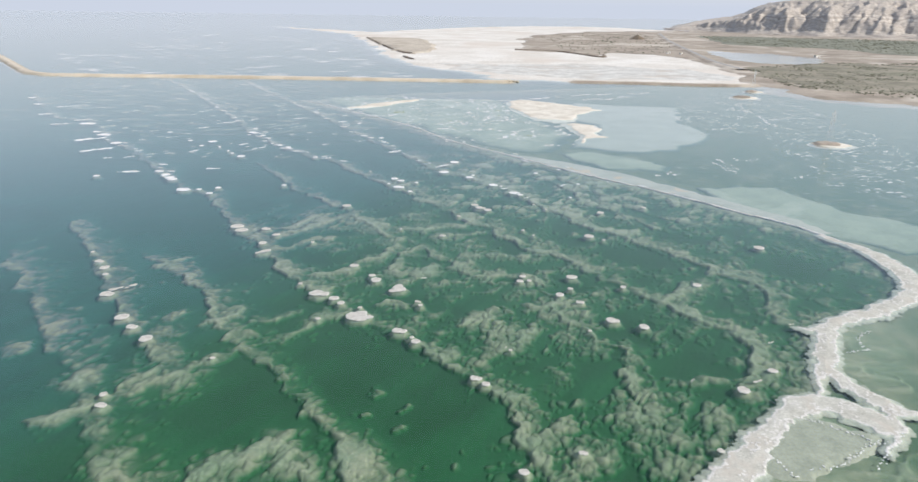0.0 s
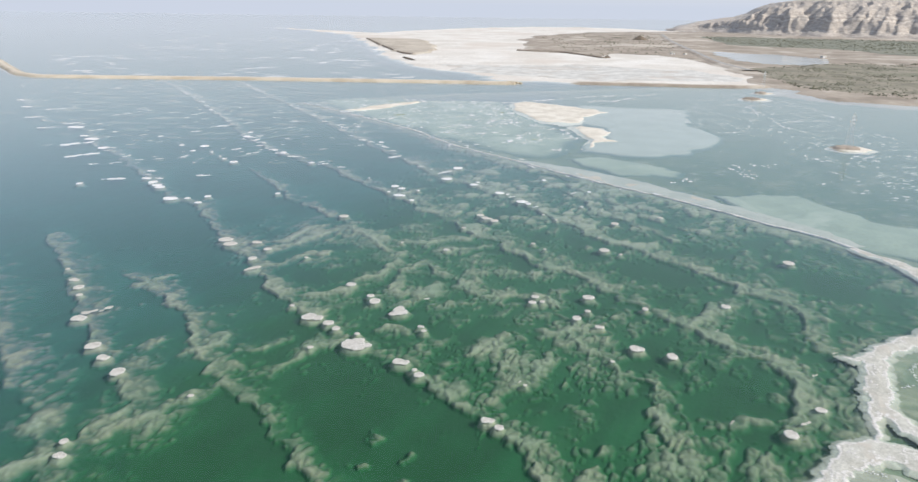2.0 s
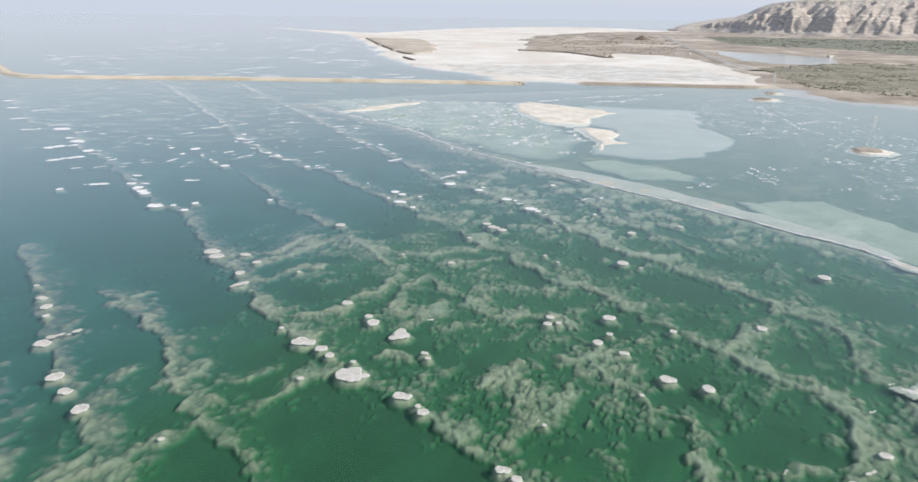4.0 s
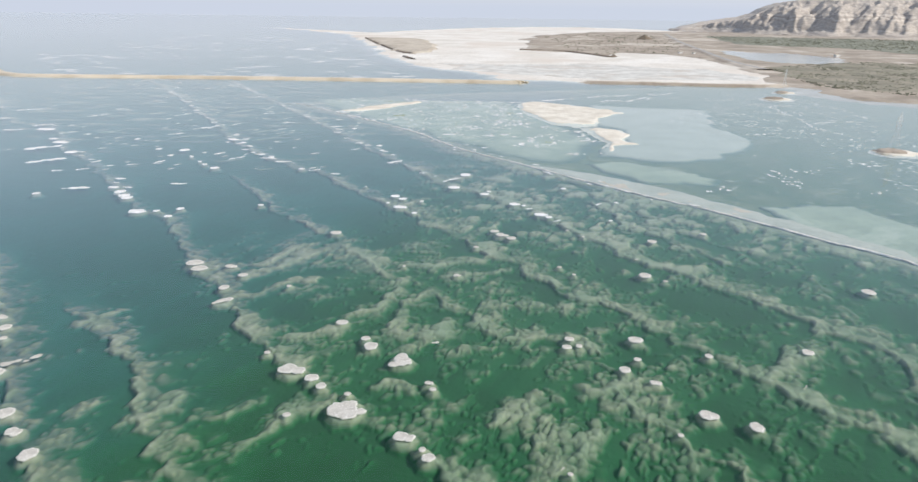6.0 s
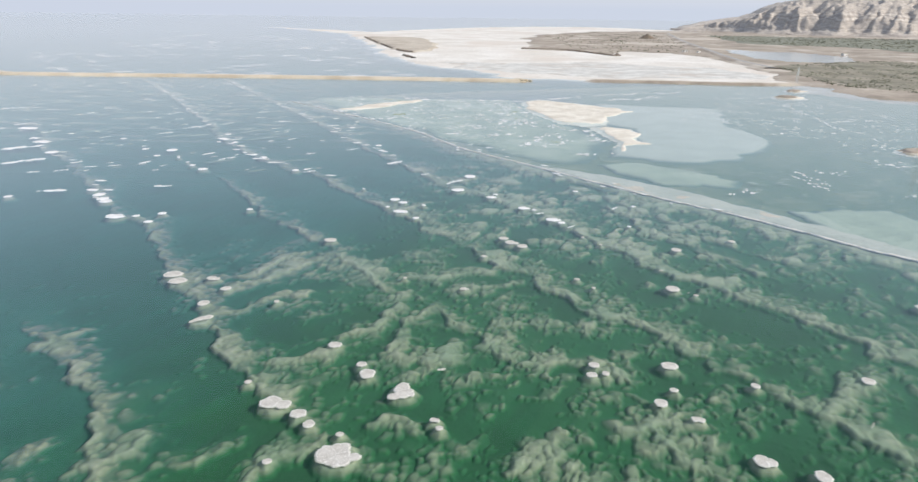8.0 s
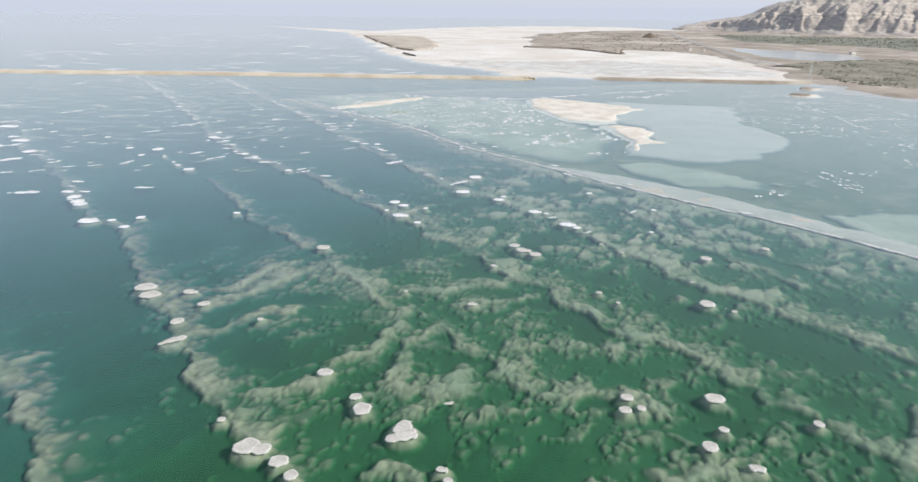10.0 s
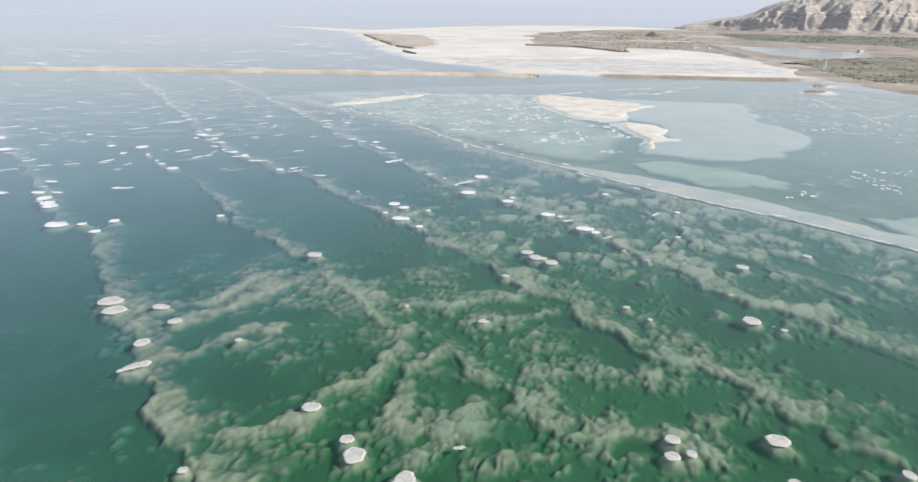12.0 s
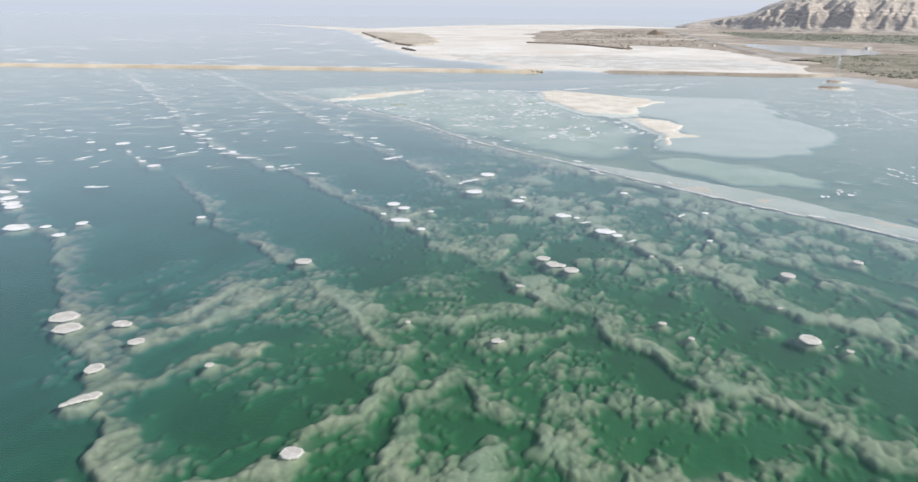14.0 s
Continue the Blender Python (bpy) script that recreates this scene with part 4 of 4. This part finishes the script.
# ---- salt islets ----
def islet(ix, iy, w, form, seed):
    rnd = random.Random(seed)
    lobes = [(0, 0, 0.5)]
    if form == 2:
        lobes = [(-0.14, 0.05, 0.36), (0.22, -0.06, 0.27)]
    elif form == 3:
        tilt = rnd.uniform(0.2, 1.2)
        lobes = [(-0.38 + 0.15 * k + rnd.uniform(-0.05, 0.05), tilt * (-0.3 + 0.15 * k) + rnd.uniform(-0.09, 0.09), rnd.uniform(0.04, 0.13)) for k in range(6)]
    elif form == 4:
        lobes = [(-0.22, 0.02, 0.29), (0.04, 0.20, 0.22), (0.12, -0.08, 0.27), (0.36, -0.04, 0.16), (-0.02, -0.2, 0.18)]
    elif form == 5:
        lobes = [(-0.33 + 0.16 * k, -0.26 + 0.13 * k, 0.12 + 0.03 * min(k, 3)) for k in range(5)]
    elif form == 6:
        lobes = [(0.02, 0.27, 0.27), (0.08, -0.08, 0.31), (-0.26, -0.34, 0.2), (0.3, -0.18, 0.18), (-0.14, 0.12, 0.17)]
    n = (56 if w > 4 else 38) if iy < 300 else 22
    e = np.linspace(-0.72, 0.72, n)
    x, y = np.meshgrid(e, e)
    ox, oy = rnd.uniform(0, 90), rnd.uniform(0, 90)
    rim, second = np.full(x.shape, -9.0), np.full(x.shape, -9.0)
    for lx, ly, r in lobes:
        q = np.hypot(x - lx, (y - ly) * rnd.uniform(0.85, 1.2)) + 0.07 * fbm(x * 3 + ox, y * 3 + oy, 3, 5)
        second = np.maximum(second, np.minimum(rim, 1 - q / r))
        rim = np.maximum(rim, 1 - q / r)
    z = np.where(rim > 0, 0.10 + 0.22 * np.clip(rim * 7, 0, 1) - 0.08 * np.clip(rim * 2 - 0.25, 0, 1), 0.10 + rim * 3.6)
    z = z * (0.7 + 0.12 * min(w, 5)) + np.clip(rim * 5, 0, 1) * 0.05 * fbm(x * 6 + ox, y * 6 + oy, 3, 9)
    z = np.maximum(z * np.where(z > 0, 0.15, 1.0), -0.05)
    ob = sheet("salt_islet", x * w, y * w, z, WHITE_SALT if iy > 300 else SALT, keep=z > -0.045)
    ob.location = (ix, iy, 0)
    if w > 1.7 and iy < 300 and form != 3:  # a crisp raised edge, and flakes pushed up inside
        crack = np.abs(fbm(x * 9 + ox, y * 9 + oy, 2, 3))
        seam = (second > 0) & (rim - second < 0.10)  # where two grown-together lobes meet
        band = (rim > 0.01) & ((rim < 0.16) | seam | ((crack < 0.04) & (rim > 0.2) & (w > 2.6)))
        sheet("rim", x * w, y * w, np.where(band, z + 0.03 + 0.015 * fbm(x * 12, y * 12, 2, 4), z - 0.04), RIM, keep=band, parent=ob)["label"] = "brighter raised crust edge"
    kinds = {1: "round white salt islet just above the green water", 2: "pair of joined white salt islets in green water",
             3: "flat streak of white salt crust in the water", 4: "large white cluster of rounded salt islets", 6: "deep white cluster of grown-together salt islets", 5: "slanting elongated white salt islet in the lake"}
    return tagged(ob, kinds[form], "salt islet", "salt islets in the lake")


for r, row in enumerate(ROWS):
    for k, (ix, iy, w, form) in enumerate(row):
        islet(ix, iy, w, form, 100 * r + k)


# ---- thin crusts in the open water ----
def flecks(name, spots, material, label, top=0.06):
    """Many low lenses of crust in one mesh: x, y, length, width, heading in degrees."""
    rnd = random.Random(len(spots))
    verts, faces = [], []
    for x, y, a, b, turn in spots:
        base, n = len(verts), 9
        c, s = math.cos(radians(turn)), math.sin(radians(turn))
        for ring, z in ((1.15, top - (0.1 if top > 0 else 0.015)), (0.85, top)):
            for k in range(n):
                q = 2 * math.pi * k / n
                r = ring * rnd.uniform(0.72, 1.15)
                u, v = 0.5 * a * r * math.cos(q), 0.5 * b * r * math.sin(q)
                verts.append((x + c * u - s * v, y + s * u + c * v, z * rnd.uniform(0.7, 1.2)))
        verts.append((x, y, top * 0.9))
        for k in range(n):
            j = (k + 1) % n
            faces.append((base + k, base + j, base + n + j, base + n + k))
            faces.append((base + n + k, base + n + j, base + 2 * n))
    me = bpy.data.meshes.new(name)
    me.from_pydata(verts, [], faces)
    me.materials.append(material)
    return tagged(new(name, me), label, "salt crust", kind="stuff")


def scatter(count, box, seed, length, aspect, turn, clump=40.0, cut=0.0, inside=None, outside=None):
    """Places for crust flecks, gathered in clumps; inside, outside: outlines they keep to."""
    rnd = np.random.RandomState(seed)
    out, tries = [], 0
    while len(out) < count and tries < 40:
        tries += 1
        x, y = rnd.uniform(box[0], box[2], 4000), rnd.uniform(box[1], box[3], 4000)
        ok = fbm(x / clump, y / clump, 3, seed) + 0.3 * rnd.normal(size=4000) > cut
        if inside:
            ok &= area_distance(x, y, inside) > 1
        if outside:
            ok &= area_distance(x, y, outside) < -1
        for px, py in zip(x[ok], y[ok]):
            a = rnd.uniform(*length) * rnd.uniform(0.4, 1.0)
            out.append((px, py, a, a * rnd.uniform(*aspect), turn + rnd.normal() * 14))
    return out[:count]


SPARKLE = [(150, 560), (205, 660), (250, 740), (320, 745), (330, 640), (320, 520), (300, 430), (330, 330), (240, 300), (190, 340), (215, 420), (215, 480)]


def chains(lines, seed, spread, length, aspect, fill=0.8):
    """Crusts strung along lines, each turned with its line, with gaps."""
    rnd, out = np.random.RandomState(seed), []
    for pts in lines:
        c = smooth(pts, 1.3)
        run = np.gradient(c, axis=0)
        for (x, y), (u, v) in zip(c, run):
            if rnd.uniform() < fill:
                a = rnd.uniform(*length)
                out.append((x + rnd.normal() * spread, y + rnd.normal() * spread, a, a * rnd.uniform(*aspect), math.degrees(math.atan2(v, u)) + rnd.normal() * 12))
    return out


flecks("salt_flecks", scatter(1500, (140, 290, 340, 750), 5, (0.5, 4.0), (0.15, 0.5), -8, 20.0, 0.14, SPARKLE), WHITE_SALT, "wispy white salt crusts scattered over the lagoon", 0.03)
CENTRE = [(110, 350), (150, 300), (210, 250), (330, 330), (320, 520), (330, 640), (320, 745), (200, 660), (185, 500), (135, 420)]
flecks("drowned_crusts", scatter(1100, (105, 250, 340, 750), 15, (1.2, 5.0), (0.2, 0.6), -14, 30.0, -0.02, CENTRE), OLIVE_SALT, "drowned pale salt crusts across the lagoon floor", -0.30)
STREAKS = [[(201, 546), (217, 552)], [(190, 508), (199, 508), (214, 514)], [(168, 441), (175, 434)], [(150, 417), (155, 415)], [(217, 431), (214, 421), (219, 419), (226, 415)],
           [(228, 429), (230, 422)], [(182, 359), (183, 354)], [(161, 403), (161, 388), (163, 379), (163, 367)], [(171, 406), (175, 399), (187, 404)], [(154, 392), (156, 383), (158, 365)],
           [(112, 356), (120, 364), (129, 368)], [(269, 650), (260, 606), (263, 596)], [(262, 580), (253, 541), (255, 524), (259, 512)], [(188, 356), (199, 362)]]
flecks("salt_flecks", chains(STREAKS, 8, 1.3, (0.6, 2.8), (0.3, 0.7), 0.6), WHITE_SALT, "bright broken lines of salt crust in the lagoon")
SWIRLS = [[(46, 526), (58, 527), (62, 515), (71, 512), (76, 504), (76, 476), (80, 477)], [(58, 434), (64, 439)], [(27, 458), (33, 468), (40, 471), (42, 487), (50, 498), (54, 492), (53, 466), (45, 465), (38, 462)],
          [(11, 496), (18, 494), (24, 496), (30, 490)], [(24, 520), (32, 543), (35, 556), (40, 539), (42, 527)], [(-8, 520), (-2, 528), (7, 517), (17, 514)],
          [(22, 643), (28, 620), (24, 578), (35, 584), (44, 590)], [(19, 542), (22, 538), (24, 555)], [(-8, 566), (1, 569)]]
flecks("salt_flecks", chains(SWIRLS, 9, 2.4, (0.6, 3.6), (0.35, 0.9), 0.8), WHITE_SALT, "swirling white salt crusts west of the spit")
flecks("salt_veins", chains(SWIRLS, 10, 2.6, (2.0, 7.0), (0.2, 0.5), 0.9), OLIVE_SALT, "drowned pale crust round the swirls", -0.14)
flecks("salt_flecks", chains([BANK_LINE[:9]], 21, 2.6, (0.8, 4.5), (0.2, 0.5), 0.3), WHITE_SALT, "ragged white crusts along the long bank")
BRINK = [[(-60, 664), (-8, 647), (2, 654), (18, 655), (35, 654), (52, 656), (68, 670), (92, 678), (121, 700), (151, 712), (176, 726), (190, 722), (213, 738)], [(120, 662), (134, 676), (151, 674), (177, 704)]]
flecks("salt_streaks", chains(BRINK, 11, 2.0, (1.5, 7.0), (0.2, 0.5), 0.4), WHITE_SALT, "thin white crust along the lagoon's outer edge")
WEST = [(-149, 640), (-95, 575), (-39, 508), (-6, 453), (24, 416), (12, 520), (60, 530), (45, 650), (-25, 676), (-100, 680)]
flecks("salt_flecks", scatter(900, (-150, 415, 62, 680), 6, (0.6, 4.2), (0.2, 0.6), -12, 16.0, 0.18, WEST), WHITE_SALT, "streaky white salt crusts on the shoal")
rr = np.random.RandomState(3)
OPEN = [(-420, 640), (-170, 360), (-60, 400), (-40, 500), (-95, 570), (-150, 640), (-260, 800), (-520, 800)]
flecks("salt_streaks", scatter(300, (-520, 380, -30, 810), 8, (2.0, 9), (0.10, 0.25), 32, 45.0, 0.05, OPEN), WHITE_SALT, "thin white salt streaks on the open lake")
flecks("salt_streaks", scatter(70, (-520, 380, -30, 810), 9, (6, 26), (0.08, 0.2), 36, 60.0, 0.0, OPEN), OLIVE_SALT, "faint drowned salt streaks in the open lake", -0.45)
BEYOND = [(-700, 1150), (-520, 860), (-60, 850), (-60, 1000), (-150, 1450), (-330, 1950), (-700, 2000)]
flecks("salt_streaks", scatter(520, (-700, 850, -50, 2000), 10, (4, 34), (0.10, 0.3), 8, 130.0, 0.1, BEYOND), WHITE_SALT, "pale salt streaks beyond the dike", 0.05)


# broken lines of crust in the pan and behind the bank
LINES = [[(77.8, 130.1), (83.1, 127.1), (86.9, 124.3), (89.0, 122.9), (91.4, 120.8)], [(66.7, 115.7), (67.4, 112.0), (68.4, 109.7), (68.8, 107.9)],
         [(94.3, 120.3), (90.7, 119.6), (85.9, 116.7), (81.4, 113.2), (76.8, 111.3), (73.1, 111.2)], [(121.9, 172.7), (117.2, 170.3), (113.5, 164.0), (114.5, 161.4), (108.0, 159.9)],
         [(106.4, 172.6), (106.0, 163.8), (102.4, 155.6), (96.9, 148.1), (98.7, 145.9)], [(101.0, 127.9), (98.9, 122.5), (93.1, 117.3), (87.1, 111.5)]]
dots = []
for pts in LINES:
    for x, y in smooth(pts, 0.42):
        if rr.uniform() < 0.8:
            dots.append((x + rr.normal() * 0.35, y + rr.normal() * 0.35, rr.uniform(0.25, 0.75), rr.uniform(0.15, 0.4), rr.uniform(-60, 60)))
flecks("salt_flecks", dots, WHITE_SALT, "broken white lines of salt crust in the pan")
# crusts that break the surface along the far ridges
crusts = []
for pts, lo in ((RIDGES[0][0], 330), (RIDGES[5][0], 380), (RIDGES[6][0], 380)):
    for x, y in smooth(pts, 3.0):
        if y > lo and rr.uniform() < 0.10 + 0.25 * (perlin(np.array(x / 40), np.array(y / 40), 8) > 0):
            a = rr.uniform(1.2, 5.5)
            crusts.append((x + rr.normal() * 2.5, y + rr.normal() * 3.0, a, a * rr.uniform(0.2, 0.5), rr.normal() * 10))
flecks("salt_flecks", crusts, WHITE_SALT, "white salt crusts breaking the surface along ridges")

# ---- mounds with power pylons ----
def disc(cx, cy, rx, ry, n=14):
    return [(cx + rx * math.cos(2 * math.pi * k / n), cy + ry * math.sin(2 * math.pi * k / n)) for k in range(n)]


for cx, cy, r, seed in ((257, 454, 10.5, 1), (297, 702, 11.0, 2), (329, 754, 8.0, 3)):
    mound = tagged(patch("mound", disc(cx + 2, cy - 1, r * 1.25, r), 0.35, 0.7, SAND, 4.0, 0.1, 2.0, -0.8, 60 + seed, 6.0),
                   "small round sand mound in the lagoon", "mound", "mounds in the lagoon")
    cap = patch("earth_cap", disc(cx - 1, cy, r * 0.75, r * 0.62), 1.5, 0.6, MARSH_SOIL, 3.0, 0.2, 1.0, 0.0, 70 + seed, 4.0)
    cap.parent = mound
    cap["label"] = "brown earth cap"


def pylon():
    top = tagged(new("power_pylon"), "grey steel lattice power pylon on an earth mound", "pylon", "power pylons")
    H, w0, w1 = 22.0, 2.3, 0.45

    def at(k, z):
        w = w0 + (w1 - w0) * min(1, z / 17.0)
        return ((-w, w, w, -w)[k % 4], (-w, -w, w, w)[k % 4], z)
    for k in range(4):
        bm = bmesh.new()
        bar(bm, at(k, 0), at(k, 17), 0.10)
        bar(bm, at(k, 17), at(k, H), 0.10)
        part("leg", bm, STEEL, top)
        bm = bmesh.new()
        levels = [0, 4.2, 7.8, 10.8, 13.2, 15.2, 17, 19, 21]
        for lo, hi in zip(levels, levels[1:]):
            bar(bm, at(k, lo), at(k + 1, hi), 0.03)
            bar(bm, at(k + 1, lo), at(k, hi), 0.03)
            bar(bm, at(k, hi), at(k + 1, hi), 0.03)
        part("bracing", bm, STEEL, top)
    for z, reach in ((15.2, 3.4), (17.6, 4.2), (20.0, 3.0)):
        bm = bmesh.new()
        for s in (-1, 1):
            for q in (-0.45, 0.45):
                bar(bm, (0, q, z), (s * reach, 0, z + 0.2), 0.08)
                bar(bm, (0, q, z + 1.1), (s * reach, 0, z + 0.2), 0.06)
        arm = part("cross_arm", bm, STEEL, top)
        for s in (-1, 1):
            bm = bmesh.new()
            bar(bm, (s * reach, 0, z + 0.2), (s * reach, 0, z - 0.9), 0.14)
            part("insulator", bm, DIKE_FILL, arm, "brown insulator string")
    bm = bmesh.new()
    bar(bm, (0, 0, 21), (0, 0, 23.0), 0.14)
    part("peak", bm, STEEL, top)
    return top


first = pylon()
first.matrix_world = pose(257, 454, 1.2, 0, 0, 35)
copy_thing(first, pose(329, 754, 1.2, 0, 0, 35))


# ---- scrub, road ----
def shrubs(name, count, outline, size, seed, label, ground, clump=60.0, cut=0.0):
    rnd = np.random.RandomState(seed)
    p = np.array(outline, float)
    verts, faces, made = [], [], 0
    ico = bmesh.new()
    bmesh.ops.create_icosphere(ico, subdivisions=1, radius=1)
    iv, jf = np.array([v.co for v in ico.verts]), [[v.index for v in f.verts] for f in ico.faces]
    ico.free()
    while made < count:
        x, y = rnd.uniform(p[:, 0].min(), p[:, 0].max(), 3000), rnd.uniform(p[:, 1].min(), p[:, 1].max(), 3000)
        ok = (area_distance(x, y, outline) > 4) & (fbm(x / clump, y / clump, 3, seed) + 0.25 * rnd.normal(size=3000) > cut)
        for px, py in zip(x[ok], y[ok]):
            if made >= count:
                break
            made += 1
            r = rnd.uniform(*size)
            for k in range(3):
                base = len(verts)
                c = np.array([px + rnd.normal() * r * 0.6, py + rnd.normal() * r * 0.6, ground + r * rnd.uniform(0.2, 0.4)])
                v = iv * rnd.uniform(0.6, 1.25, (len(iv), 1)) * r * np.array([0.8, 0.8, 0.55]) * rnd.uniform(0.5, 1) + c
                verts.extend(map(tuple, v))
                faces.extend([[i + base for i in q] for q in jf])
    me = bpy.data.meshes.new(name)
    me.from_pydata(verts, [], faces)
    me.materials.append(LEAF)
    return tagged(new(name, me), label, "shrubs", kind="stuff")


SCRUB_AREA = [(385, 830), (400, 760), (470, 690), (540, 640), (900, 1030), (1100, 1300), (760, 1180), (613, 1165), (440, 1050)]
shrubs("shrubs", 4200, SCRUB_AREA, (0.6, 1.7), 4, "low olive desert shrubs on brown ground", 1.9, 50.0, -0.05)
shrubs("shrubs", 700, [(200, 1370), (250, 1260), (310, 1375), (384, 1310), (480, 1500), (560, 1900), (600, 2300), (430, 2400), (230, 2050)], (0.8, 2.0), 5,
       "sparse dark shrubs on the marsh", 1.4, 80.0, 0.05)
shrubs("reeds", 2400, [(754, 2202), (952, 2182), (1364, 2050), (1534, 1970), (1012, 1288), (933, 1391), (834, 1589), (677, 1712)], (1.0, 2.6), 6,
       "dense grey-green reeds and bushes", 2.2, 120.0, -0.3)
ROAD_LINE = [(676, 2349), (559, 1843), (478, 1420), (430, 1153), (420, 1007)]
tagged(ribbon("road", ROAD_LINE, 10.0, 5, 4.5, lambda u, s, x, y: 3.2 - 0.2 * u * u, ASPHALT), "grey asphalt road across the marsh", "road", kind="structure")
tagged(ribbon("road_bank", ROAD_LINE, 10.0, 9, 16.0, lambda u, s, x, y: 0.8 + np.clip((1 - np.abs(u)) * 2.0, 0, 1) * 2.2, MARSH_SOIL, 5, 0.2, 60.0),
       "low earth bank under the road", "road bank", kind="structure")


# ---- huts and a heap beside the road ----
def hut(w, d, h, label):
    top = tagged(new("hut"), label, "hut", "huts by the road")
    bm = bmesh.new()
    bmesh.ops.create_cube(bm, size=1, matrix=Matrix.Translation((0, 0, h / 2)) @ Matrix.Diagonal((w, d, h, 1)))
    part("wall", bm, PLASTER, top)
    bm = bmesh.new()
    bmesh.ops.create_cube(bm, size=1, matrix=Matrix.Translation((0, 0, h + 0.2)) @ Matrix.Diagonal((w + 0.8, d + 0.8, 0.4, 1)))
    bmesh.ops.bevel(bm, geom=bm.edges[:], offset=0.08, affect="EDGES")
    part("roof", bm, GRAVEL, top)
    bm = bmesh.new()
    bmesh.ops.create_cube(bm, size=1, matrix=Matrix.Translation((w * 0.2, -d / 2 - 0.02, 1.05)) @ Matrix.Diagonal((1.0, 0.08, 2.1, 1)))
    part("door", bm, BANK_EDGE, top, "dark door")
    return top


PLASTER = earth("white_plaster", (0.66, 0.64, 0.60), (0.80, 0.78, 0.74), 2.0, 0.3, relief=0.2, depth=0.02)
for (x, y, z), (w, d, h), turn in (((411, 1352, 1.6), (7, 5, 3.4), 10), ((420, 1378, 1.6), (6, 5, 3.2), -15), ((432, 1340, 1.6), (5, 4, 3.0), 30), ((675, 1292, 2.2), (9, 6, 4.0), 20)):
    hut(w, d, h, "small white flat-roofed hut on the marsh").matrix_world = pose(x, y, z, 0, 0, turn)
hx, hy = np.meshgrid(np.linspace(-26, 26, 40), np.linspace(-26, 26, 40))
hz = 13 - 0.55 * np.hypot(hx, hy) + 0.9 * fbm(hx / 7, hy / 7, 4, 6)
heap = sheet("spoil_heap", hx, hy, hz, BANK_EDGE, keep=hz > -1.5)
heap.location = (497, 1937, 1.2)
tagged(heap, "dark cone of heaped earth beside the road", "earth heap")
